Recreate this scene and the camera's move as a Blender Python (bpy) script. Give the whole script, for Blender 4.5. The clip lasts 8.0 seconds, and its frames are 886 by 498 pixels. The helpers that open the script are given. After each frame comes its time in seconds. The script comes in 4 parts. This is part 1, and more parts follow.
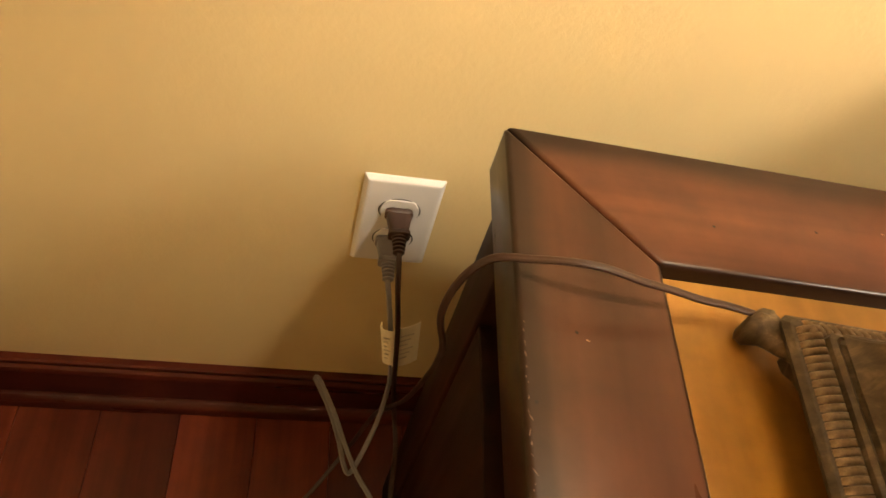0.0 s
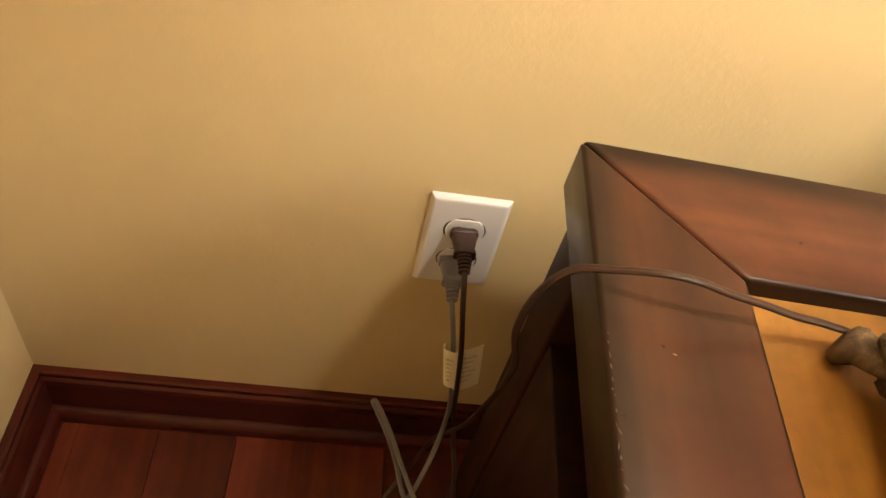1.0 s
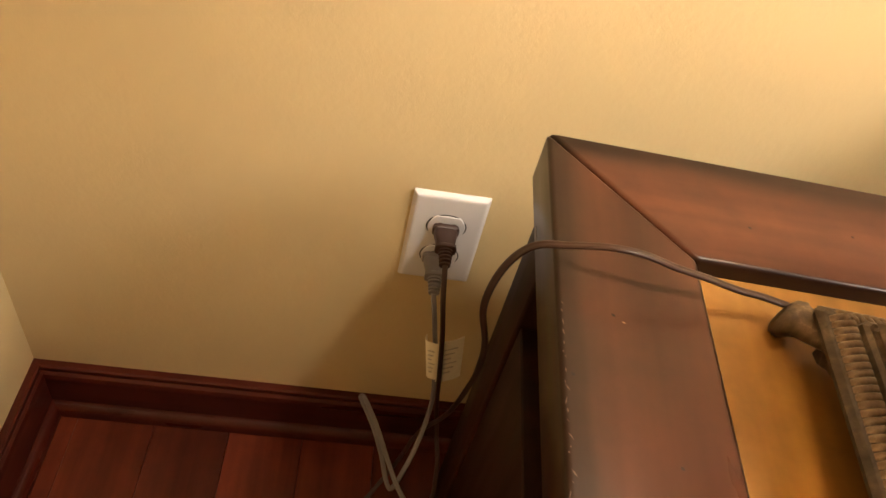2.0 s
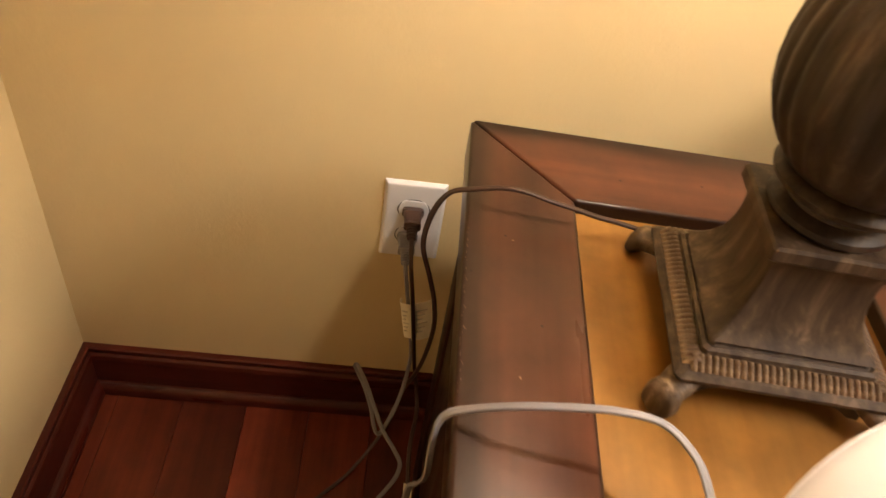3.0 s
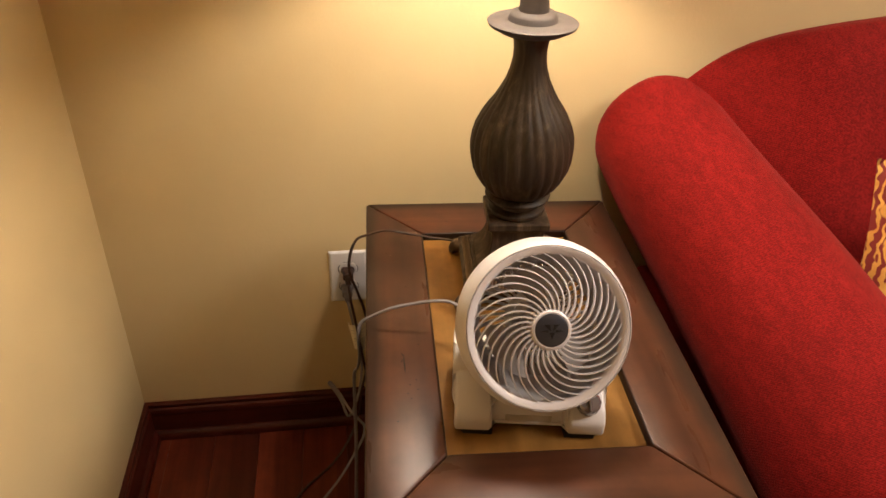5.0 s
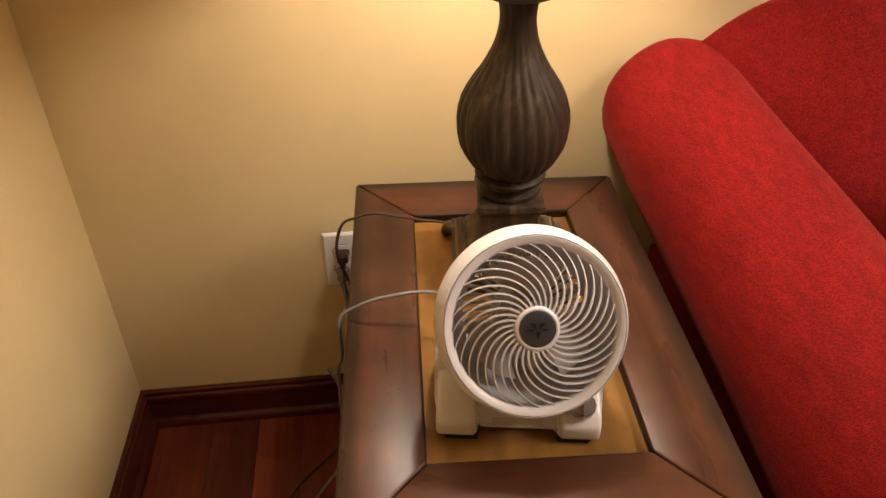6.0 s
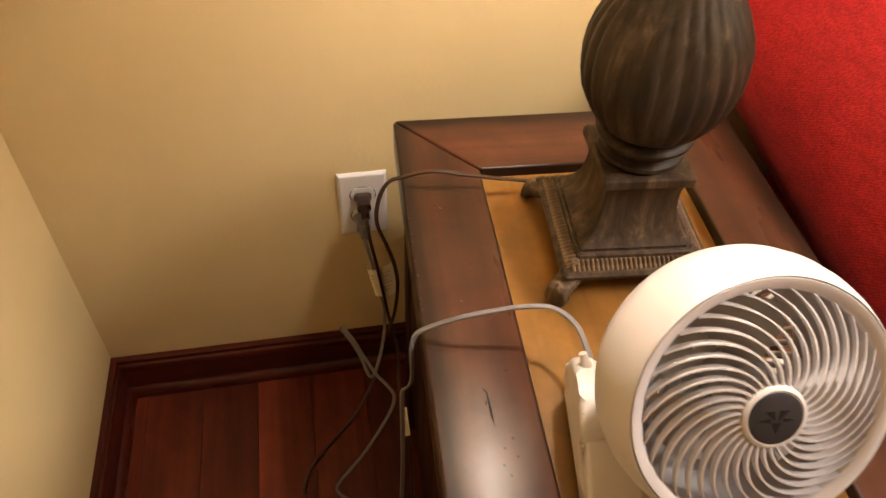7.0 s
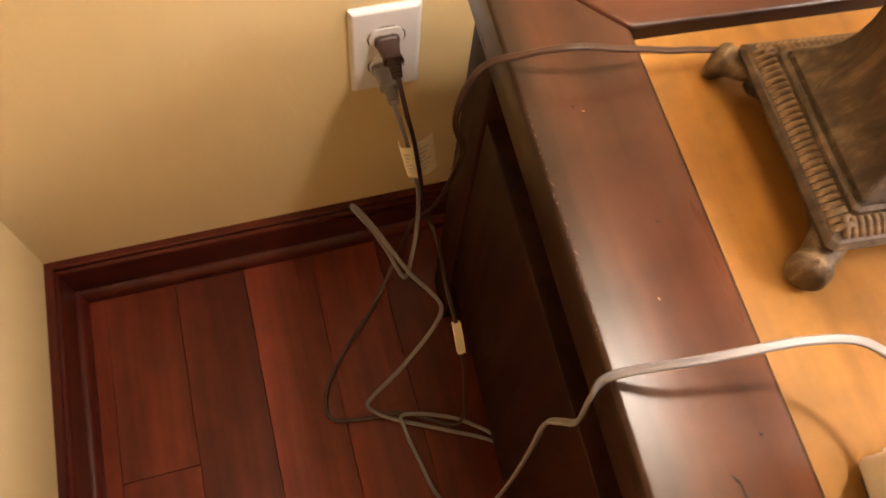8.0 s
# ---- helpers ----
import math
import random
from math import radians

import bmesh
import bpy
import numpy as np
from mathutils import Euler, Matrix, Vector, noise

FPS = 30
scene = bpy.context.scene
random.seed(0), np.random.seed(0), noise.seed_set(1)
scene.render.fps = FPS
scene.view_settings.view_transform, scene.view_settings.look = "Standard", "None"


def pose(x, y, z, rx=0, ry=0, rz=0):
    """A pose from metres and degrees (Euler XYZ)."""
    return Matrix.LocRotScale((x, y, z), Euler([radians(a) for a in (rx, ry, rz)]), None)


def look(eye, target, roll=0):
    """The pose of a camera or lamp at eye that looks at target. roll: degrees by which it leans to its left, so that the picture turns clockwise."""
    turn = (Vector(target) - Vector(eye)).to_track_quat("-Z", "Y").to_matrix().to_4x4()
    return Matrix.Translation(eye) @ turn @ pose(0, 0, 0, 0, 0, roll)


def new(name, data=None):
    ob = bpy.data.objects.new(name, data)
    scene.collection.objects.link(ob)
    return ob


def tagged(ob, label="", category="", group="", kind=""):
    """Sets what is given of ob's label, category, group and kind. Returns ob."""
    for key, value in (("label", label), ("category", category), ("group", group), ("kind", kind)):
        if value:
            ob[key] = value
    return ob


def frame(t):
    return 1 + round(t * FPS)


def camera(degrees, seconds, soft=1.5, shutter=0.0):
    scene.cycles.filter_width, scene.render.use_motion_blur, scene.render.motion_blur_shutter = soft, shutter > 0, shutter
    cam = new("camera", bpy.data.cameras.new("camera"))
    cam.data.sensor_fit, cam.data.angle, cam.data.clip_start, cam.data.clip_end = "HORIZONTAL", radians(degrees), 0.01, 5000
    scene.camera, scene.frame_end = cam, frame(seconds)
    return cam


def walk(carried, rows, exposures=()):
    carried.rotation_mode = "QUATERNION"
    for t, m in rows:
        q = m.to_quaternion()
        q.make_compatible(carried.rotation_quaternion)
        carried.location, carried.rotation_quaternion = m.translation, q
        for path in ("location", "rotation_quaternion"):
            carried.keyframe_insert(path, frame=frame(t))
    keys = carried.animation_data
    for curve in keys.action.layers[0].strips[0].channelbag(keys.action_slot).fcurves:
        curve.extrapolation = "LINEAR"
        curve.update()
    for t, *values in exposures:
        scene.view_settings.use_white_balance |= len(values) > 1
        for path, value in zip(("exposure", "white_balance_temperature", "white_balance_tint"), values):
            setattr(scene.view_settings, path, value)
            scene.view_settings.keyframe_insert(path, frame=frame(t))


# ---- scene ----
cam = camera(61.2, 8.0, soft=1.5, shutter=0.2)
PATH = [
    (0, (-0.087, -0.441, 0.889), (0.301, 0.793, -0.637), 19.1),
    (0.5, (-0.091, -0.436, 0.87), (0.203, 0.848, -0.634), 15.6),
    (1, (-0.104, -0.448, 0.872), (0.163, 0.863, -0.614), 15.4),
    (1.2, (-0.101, -0.45, 0.872), (0.157, 0.87, -0.609), 15.3),
    (2.3, (-0.068, -0.517, 0.898), (0.172, 0.87, -0.523), 14.8),
    (2.5, (-0.052, -0.541, 0.916), (0.168, 0.87, -0.485), 14.3),
    (3, (-0.034, -0.655, 0.955), (0.134, 0.795, -0.413), 10.5),
    (3.5, (0.034, -0.858, 1.092), (0.147, 0.612, -0.26), 5.0),
    (4, (0.095, -1.031, 1.183), (0.13, 0.55, -0.041), -1.5),
    (4.5, (0.041, -1.151, 1.224), (0.139, 0.484, 0.076), -2.9),
    (5, (0.0, -1.175, 1.205), (0.254, 0.48, 0.111), 1.8),
    (5.2, (0.03, -1.165, 1.191), (0.301, 0.487, 0.096), 2.0),
    (6.3, (0.062, -1.038, 1.175), (0.213, 0.542, -0.042), -1.0),
    (6.5, (0.013, -0.969, 1.159), (0.205, 0.572, -0.101), -0.4),
    (7, (-0.05, -0.802, 1.111), (0.24, 0.558, -0.326), 2.5),
    (7.5, (-0.085, -0.625, 1.071), (0.073, 0.502, -0.573), -0.6),
    (7.7, (-0.119, -0.57, 1.042), (0.122, 0.45, -0.661), 2.1),
    (8, (-0.118, -0.478, 0.953), (0.24, 0.319, -0.846), 9.4),
]
EXPOSURES = [(0.0, 0.91, 7300, 4), (0.4, 0.91, 6650, 5), (1.0, 0.91, 6500, 5), (2.5, 0.87, 6500, 10), (3.0, 0.75, 6500, 10), (3.5, 0.55, 6500, 10), (4.5, 0.17, 6500, 10), (5.0, 0.17, 6500, 10), (6.5, 0.25, 6500, 10), (7.0, 0.49, 6500, 10), (7.5, 0.65, 6500, 13), (8.0, 1.27, 6500, 14)]
walk(cam, [(t, look(eye, target, roll)) for t, eye, target, roll in PATH], EXPOSURES)

# ---- light ----
world = bpy.data.worlds.new("world")
scene.world = world
world.use_nodes = True
world.node_tree.nodes["Background"].inputs[0].default_value = (1.0, 0.85, 0.7, 1)
world.node_tree.nodes["Background"].inputs[1].default_value = 0.05

LAMP_X, LAMP_Y = 0.232, -0.3095
# fill lamp added overhead to lift the ambient; no known fixture there
fill_light = bpy.data.lights.new("fill_light_source", "AREA")
fill_light.energy, fill_light.color, fill_light.shape, fill_light.size = 64.0, (1.0, 0.87, 0.77), "DISK", 0.9
new("fill_light_source", fill_light).location = (2.0, -1.15, 2.33)

# ---- materials ----
def nodes_of(name, rough=0.5, metal=0.0):
    m = bpy.data.materials.new(name)
    m.use_nodes = True
    t = m.node_tree
    b = t.nodes["Principled BSDF"]
    b.inputs["Roughness"].default_value, b.inputs["Metallic"].default_value = rough, metal
    return m, t, b


def add(t, kind, **values):
    n = t.nodes.new(kind)
    for k, v in values.items():
        n.inputs[k.replace("_", " ")].default_value = v
    return n


def coords(t, scale=(1, 1, 1), world_space=False):
    c = t.nodes.new("ShaderNodeNewGeometry" if world_space else "ShaderNodeTexCoord")
    m = add(t, "ShaderNodeMapping")
    m.inputs["Scale"].default_value = scale
    t.links.new(c.outputs["Position" if world_space else "Object"], m.inputs["Vector"])
    return m.outputs["Vector"]


def noise_tex(t, vec, scale, detail=4.0, rough=0.55, distort=0.0):
    n = add(t, "ShaderNodeTexNoise", Scale=scale, Detail=detail, Roughness=rough, Distortion=distort)
    t.links.new(vec, n.inputs["Vector"])
    return n.outputs["Fac"]


def ramp(t, fac, *stops):
    r = t.nodes.new("ShaderNodeValToRGB")
    e = r.color_ramp.elements
    while len(e) < len(stops):
        e.new(0.5)
    for el, (p, c) in zip(e, stops):
        el.position, el.color = p, (*c, 1) if len(c) == 3 else c
    t.links.new(fac, r.inputs["Fac"])
    return r.outputs["Color"]


def grey(v):
    return (v, v, v)


def mixc(t, a, b, fac, mode="MIX"):
    """Colour mix with explicit colour sockets."""
    m = t.nodes.new("ShaderNodeMix")
    m.data_type, m.blend_type = "RGBA", mode
    for sock, val in ((m.inputs[6], a), (m.inputs[7], b), (m.inputs[0], fac)):
        if isinstance(val, tuple):
            sock.default_value = (*val, 1)
        elif isinstance(val, (float, int)):
            sock.default_value = val
        else:
            t.links.new(val, sock)
    return m.outputs[2]


def bump(t, b, height, strength, distance):
    n = add(t, "ShaderNodeBump", Strength=strength, Distance=distance)
    t.links.new(height, n.inputs["Height"])
    t.links.new(n.outputs["Normal"], b.inputs["Normal"])


def paint(name, colour, rough=0.6):
    """Eggshell wall paint with a fine roller texture."""
    m, t, b = nodes_of(name, rough)
    v = coords(t, world_space=True)
    big = noise_tex(t, v, 2.5, 3)
    fine = noise_tex(t, v, 160, 3, 0.6)
    mid = noise_tex(t, v, 45, 2)
    c = ramp(t, big, (0.3, tuple(x * 0.95 for x in colour)), (0.7, tuple(min(1, x * 1.04) for x in colour)))
    t.links.new(c, b.inputs["Base Color"])
    h = mixc(t, mid, fine, 0.6)
    bump(t, b, h, 0.32, 0.0018)
    b.inputs["Specular IOR Level"].default_value = 0.3
    return m


def wood(name, dark, light, axis, rough=0.3, grain=1.0, coat=0.0, random_tone=0.0, edge=None, gloss=0.24):
    """Finished wood with the grain along the given axis (0, 1 or 2)."""
    m, t, b = nodes_of(name, rough)
    s = [70, 70, 70]
    s[axis] = 3.5
    v = coords(t, tuple(x * grain for x in s))
    s2 = [9, 9, 9]
    s2[axis] = 1.2
    v2 = coords(t, tuple(s2))
    fibre = noise_tex(t, v, 1.0, 3, 0.5, 0.0)
    broad = noise_tex(t, v2, 1.0, 3, 0.5, 0.0)
    c1 = ramp(t, fibre, (0.32, dark), (0.68, light))
    c2 = ramp(t, broad, (0.28, (0.60, 0.64, 0.68)), (0.52, grey(0.98)), (0.74, (1.45, 1.36, 1.2)))
    c = mixc(t, c1, c2, 1.0, "MULTIPLY")
    cloud = noise_tex(t, coords(t), 24.0, 4, 0.6)
    c = mixc(t, c, ramp(t, cloud, (0.30, (0.80, 0.82, 0.84)), (0.70, (1.16, 1.12, 1.06))), 1.0, "MULTIPLY")
    if random_tone:
        oi = t.nodes.new("ShaderNodeObjectInfo")
        c3 = ramp(t, oi.outputs["Random"], (0.0, grey(1 - random_tone)), (1.0, (1 + random_tone, 1 + random_tone * 0.8, 1 + random_tone * 0.6)))
        c = mixc(t, c, c3, 1.0, "MULTIPLY")
    if edge:
        # burnished dark glaze along the outer edges
        sep = t.nodes.new("ShaderNodeSeparateXYZ")
        t.links.new(coords(t), sep.inputs[0])
        a = edge[0]
        near = []
        for at, wide in zip(edge[1:], (1.0, 1.0, 7.0, 7.0)):
            d = add(t, "ShaderNodeMath")
            d.operation = "SUBTRACT"
            t.links.new(sep.outputs[a], d.inputs[0])
            d.inputs[1].default_value = at
            e = t.nodes.new("ShaderNodeMath")
            e.operation = "ABSOLUTE"
            t.links.new(d.outputs[0], e.inputs[0])
            f = t.nodes.new("ShaderNodeMath")
            f.operation = "MULTIPLY"
            t.links.new(e.outputs[0], f.inputs[0])
            f.inputs[1].default_value = wide
            near.append(f.outputs[0])
        least = near[0]
        for other in near[1:]:
            mn = t.nodes.new("ShaderNodeMath")
            mn.operation = "MINIMUM"
            t.links.new(least, mn.inputs[0])
            t.links.new(other, mn.inputs[1])
            least = mn.outputs[0]
        wv = t.nodes.new("ShaderNodeMath")
        wv.operation = "MULTIPLY_ADD"
        t.links.new(noise_tex(t, coords(t), 7.0, 3, 0.5), wv.inputs[0])
        wv.inputs[1].default_value = -0.022
        t.links.new(least, wv.inputs[2])
        k = ramp(t, wv.outputs[0], (0.0, (0.36, 0.46, 0.52)), (0.006, (0.60, 0.69, 0.74)), (0.018, (1.0, 1.0, 1.0)))
        c = mixc(t, c, k, 1.0, "MULTIPLY")
    t.links.new(c, b.inputs["Base Color"])
    r = ramp(t, noise_tex(t, v2, 2.3, 4), (0.3, grey(rough * 0.85)), (0.75, grey(rough * 1.25)))
    t.links.new(r, b.inputs["Roughness"])
    b.inputs["Coat Weight"].default_value = coat
    b.inputs["Specular IOR Level"].default_value = gloss
    b.inputs["Coat Roughness"].default_value = rough * 0.8
    bump(t, b, fibre, 0.03, 0.0005)
    return m


def plain(name, colour, rough=0.5, metal=0.0, vary=0.08, scale=30.0, bumpy=0.0):
    m, t, b = nodes_of(name, rough, metal)
    v = coords(t)
    n = noise_tex(t, v, scale, 4)
    c = ramp(t, n, (0.3, tuple(x * (1 - vary) for x in colour)), (0.7, tuple(min(1, x * (1 + vary)) for x in colour)))
    t.links.new(c, b.inputs["Base Color"])
    r = ramp(t, noise_tex(t, v, scale * 0.4, 3), (0.3, grey(rough * 0.88)), (0.7, grey(min(1, rough * 1.12))))
    t.links.new(r, b.inputs["Roughness"])
    if bumpy:
        bump(t, b, noise_tex(t, v, scale * 6, 3), bumpy, 0.0008)
    return m


def fabric(name, dark, light):
    """Velvety chenille: blotchy nap, fine speckle and a broken twill."""
    m, t, b = nodes_of(name, 0.85)
    v = coords(t)
    mott = noise_tex(t, coords(t, (70, 28, 70)), 1.0, 8, 0.75)
    big = noise_tex(t, v, 7, 4, 0.6, 0.5)
    speck = noise_tex(t, coords(t, (330, 620, 330)), 1.0, 2, 0.5)
    c = ramp(t, mott, (0.34, dark), (0.66, light))
    c = mixc(t, c, ramp(t, big, (0.3, grey(0.92)), (0.7, grey(1.06))), 1.0, "MULTIPLY")
    c = mixc(t, c, ramp(t, speck, (0.36, grey(0.72)), (0.64, grey(1.20))), 1.0, "MULTIPLY")
    w = t.nodes.new("ShaderNodeTexWave")
    w.bands_direction = "DIAGONAL"
    w.inputs["Scale"].default_value, w.inputs["Distortion"].default_value = 150.0, 3.0
    w.inputs["Detail"].default_value, w.inputs["Detail Scale"].default_value = 3.0, 0.6
    t.links.new(v, w.inputs["Vector"])
    c = mixc(t, c, ramp(t, w.outputs["Fac"], (0.2, grey(0.86)), (0.8, grey(1.07))), 1.0, "MULTIPLY")
    t.links.new(c, b.inputs["Base Color"])
    b.inputs["Sheen Weight"].default_value = 0.10
    b.inputs["Sheen Roughness"].default_value = 0.4
    b.inputs["Sheen Tint"].default_value = (1.0, 0.25, 0.22, 1)
    b.inputs["Specular IOR Level"].default_value = 0.12
    bump(t, b, mixc(t, mixc(t, w.outputs["Fac"], speck, 0.88), mott, 0.3), 0.75, 0.0014)
    return m


WALL = paint("golden_paint", (0.58, 0.455, 0.246))
CEIL = paint("ceiling_paint", (0.78, 0.75, 0.68))
PLANK = wood("cherry_plank", (0.086, 0.0150, 0.0066), (0.150, 0.0300, 0.0128), 1, 0.36, 0.8, 0.0, 0.38)
JOINT = plain("plank_gap", (0.03, 0.010, 0.007), 0.9)
TRIMX = wood("cherry_trim_x", (0.045, 0.0065, 0.004), (0.075, 0.013, 0.007), 0, 0.3, 1.0, 0.1)
TRIMY = wood("cherry_trim_y", (0.045, 0.0065, 0.004), (0.075, 0.013, 0.007), 1, 0.3, 1.0, 0.1)
RAILX = wood("walnut_rail_x", (0.045, 0.0158, 0.0080), (0.084, 0.0315, 0.0165), 0, 0.30, 0.5, 0.0, edge=(1, -0.637, 0.0, -0.540, -0.097))
RAILY = wood("walnut_rail_y", (0.045, 0.0158, 0.0080), (0.084, 0.0315, 0.0165), 1, 0.30, 0.5, 0.0, edge=(0, 0.0, 0.400, 0.088, 0.312))
# leg and side walnut, darkened so the shade is in its colour
POSTSHADE = wood("shaded_walnut", (0.011, 0.0034, 0.0020), (0.022, 0.0062, 0.0034), 2, 0.45, 0.8, 0.0, gloss=0.12)
VENEER = wood("honey_veneer", (0.19, 0.092, 0.0225), (0.26, 0.130, 0.0335), 1, 0.40, 0.6, 0.0, gloss=0.16)
SCUFF = plain("scuff_dark", (0.010, 0.005, 0.004), 0.8)
NICK = plain("bare_edge", (0.09, 0.05, 0.028), 0.6)
CHIP = plain("chip_pale", (0.26, 0.17, 0.11), 0.8)
NYLON = plain("white_nylon", (0.62, 0.61, 0.62), 0.3, vary=0.02)
SLOT = plain("slot_black", (0.01, 0.01, 0.01), 0.6)
SCREW = plain("painted_screw", (0.7, 0.68, 0.64), 0.35, 0.3)
BROWN = plain("brown_vinyl", (0.036, 0.0155, 0.0105), 0.42, vary=0.12, scale=60)
GREYV = plain("grey_vinyl", (0.17, 0.160, 0.172), 0.4, vary=0.08, scale=60)
PAPER = plain("cream_paper", (0.78, 0.72, 0.55), 0.8, vary=0.05, scale=80)
INK = plain("grey_ink", (0.52, 0.47, 0.37), 0.9)
WHITE = plain("white_plastic", (0.63, 0.61, 0.615), 0.36, vary=0.02, scale=12)
VANE = plain("grille_plastic", (0.66, 0.635, 0.65), 0.4, vary=0.03, scale=20)
RUBBERSHADE = plain("shade_black_rubber", (0.015, 0.014, 0.014), 0.7)
# the badge's blue-grey reflections are put into this base colour
HUBM = plain("reflection_grey_badge", (0.07, 0.074, 0.092), 0.3, 0.6, vary=0.1)
MARK = plain("badge_mark", (0.008, 0.008, 0.01), 0.4)
KNOBM = plain("smoke_knob", (0.30, 0.29, 0.30), 0.18, 0.7, vary=0.15)
RED = fabric("red_chenille", (0.150, 0.0047, 0.0040), (0.232, 0.0090, 0.0078))


def bronze(name="antique_bronze_resin", lift=1.0):
    """Antiqued resin: dark brown with paler rubbed streaks."""
    m, t, b = nodes_of(name, 0.5)
    v = coords(t, (85, 85, 6))
    n = noise_tex(t, v, 1.0, 5, 0.65, 0.4)
    v2 = coords(t)
    n2 = noise_tex(t, v2, 14, 4)
    c = ramp(t, n, (0.35, (0.026, 0.0165, 0.0100)), (0.55, (0.057, 0.0385, 0.0235)), (0.74, (0.135, 0.096, 0.062)))
    c = mixc(t, c, ramp(t, n2, (0.3, grey(0.75 * lift)), (0.7, grey(1.2 * lift))), 1.0, "MULTIPLY")
    t.links.new(c, b.inputs["Base Color"])
    b.inputs["Specular IOR Level"].default_value = 0.22
    bump(t, b, n, 0.2, 0.001)
    return m


def shade_cloth():
    m, t, b = nodes_of("cream_linen", 0.9)
    b.inputs["Base Color"].default_value = (0.62, 0.55, 0.43, 1)
    tr = add(t, "ShaderNodeBsdfTranslucent")
    tr.inputs["Color"].default_value = (0.75, 0.62, 0.42, 1)
    mx = add(t, "ShaderNodeMixShader", Fac=0.40)
    t.links.new(b.outputs["BSDF"], mx.inputs[1])
    t.links.new(tr.outputs["BSDF"], mx.inputs[2])
    t.links.new(mx.outputs["Shader"], t.nodes["Material Output"].inputs["Surface"])
    w = noise_tex(t, coords(t), 300, 2)
    bump(t, b, w, 0.3, 0.0005)
    return m


def milky_plastic():
    """Thin white plastic that lets some light through."""
    m, t, b = nodes_of("milky_blade_plastic", 0.45)
    c = ramp(t, noise_tex(t, coords(t), 30, 3), (0.3, (0.50, 0.475, 0.465)), (0.7, (0.56, 0.53, 0.52)))
    t.links.new(c, b.inputs["Base Color"])
    tr = add(t, "ShaderNodeBsdfTranslucent")
    tr.inputs["Color"].default_value = (0.62, 0.57, 0.53, 1)
    mx = add(t, "ShaderNodeMixShader", Fac=0.35)
    t.links.new(b.outputs["BSDF"], mx.inputs[1])
    t.links.new(tr.outputs["BSDF"], mx.inputs[2])
    t.links.new(mx.outputs["Shader"], t.nodes["Material Output"].inputs["Surface"])
    return m


def leaf_print():
    m, t, b = nodes_of("leaf_print_cloth", 0.8)
    v = coords(t)
    vo = add(t, "ShaderNodeTexVoronoi", Scale=21.0)
    vo.feature = "SMOOTH_F1"
    t.links.new(v, vo.inputs["Vector"])
    w = t.nodes.new("ShaderNodeTexWave")
    w.inputs["Scale"].default_value, w.inputs["Distortion"].default_value = 38.0, 7.0
    w.inputs["Detail"].default_value, w.inputs["Detail Scale"].default_value = 1.0, 1.2
    t.links.new(v, w.inputs["Vector"])
    gold = ramp(t, noise_tex(t, v, 40, 3), (0.3, (0.62, 0.30, 0.05)), (0.7, (0.80, 0.46, 0.10)))
    leaf = ramp(t, vo.outputs["Distance"], (0.26, grey(0.0)), (0.30, grey(1.0)))
    vein = ramp(t, w.outputs["Fac"], (0.34, grey(0.0)), (0.42, grey(1.0)))
    c = mixc(t, gold, mixc(t, gold, (0.22, 0.02, 0.015), vein), leaf)
    t.links.new(c, b.inputs["Base Color"])
    bump(t, b, noise_tex(t, v, 600, 2), 0.3, 0.0008)
    return m


RESIN = bronze(lift=0.66)
PLINTH = bronze("plinth_bronze_resin", 1.25)
RIBBED = bronze("rib_bronze_resin", 2.9)
# greyer resin for the drip pan; the bulb's light is in its tone
PANGREY = plain("bulb_lit_grey_resin", (0.042, 0.036, 0.0365), 0.6, vary=0.18, scale=40, bumpy=0.2)
RUBBED = bronze("rubbed_bronze_resin", 2.0)
LINEN = shade_cloth()
LEAF = leaf_print()
BLADE = milky_plastic()


# ---- building helpers ----
def part(name, bm, material, parent=None, label="", smooth=None):
    """Links a bmesh as one mesh object, under a thing or a part."""
    bmesh.ops.recalc_face_normals(bm, faces=bm.faces)
    me = bpy.data.meshes.new(name)
    bm.to_mesh(me)
    bm.free()
    me.materials.append(material)
    if smooth is not None:
        me.shade_smooth()
        me.set_sharp_from_angle(angle=radians(smooth))
    ob = new(name, me)
    if parent is not None:
        ob.parent = parent
    if label:
        ob["label"] = label
    return ob


def thing(name, label, category, m=None, group="", kind=""):
    ob = new(name)
    ob.empty_display_size = 0.05
    if m is not None:
        ob.matrix_basis = m
    return tagged(ob, label, category, group, kind)


def prism(points, z0, z1, bev=0.0, seg=2, bm=None):
    """A closed outline in x, y raised from z0 to z1, with rounded edges."""
    bm = bm or bmesh.new()
    lo = [bm.verts.new((x, y, z0)) for x, y in points]
    hi = [bm.verts.new((x, y, z1)) for x, y in points]
    n = len(points)
    bm.faces.new(lo[::-1])
    bm.faces.new(hi)
    for i in range(n):
        bm.faces.new((lo[i], lo[(i + 1) % n], hi[(i + 1) % n], hi[i]))
    if bev:
        bmesh.ops.bevel(bm, geom=bm.edges[:], offset=bev, segments=seg, profile=0.5, affect="EDGES")
    return bm


def block(x0, x1, y0, y1, z0, z1, bev=0.0, seg=2):
    return prism([(x0, y0), (x1, y0), (x1, y1), (x0, y1)], z0, z1, bev, seg)


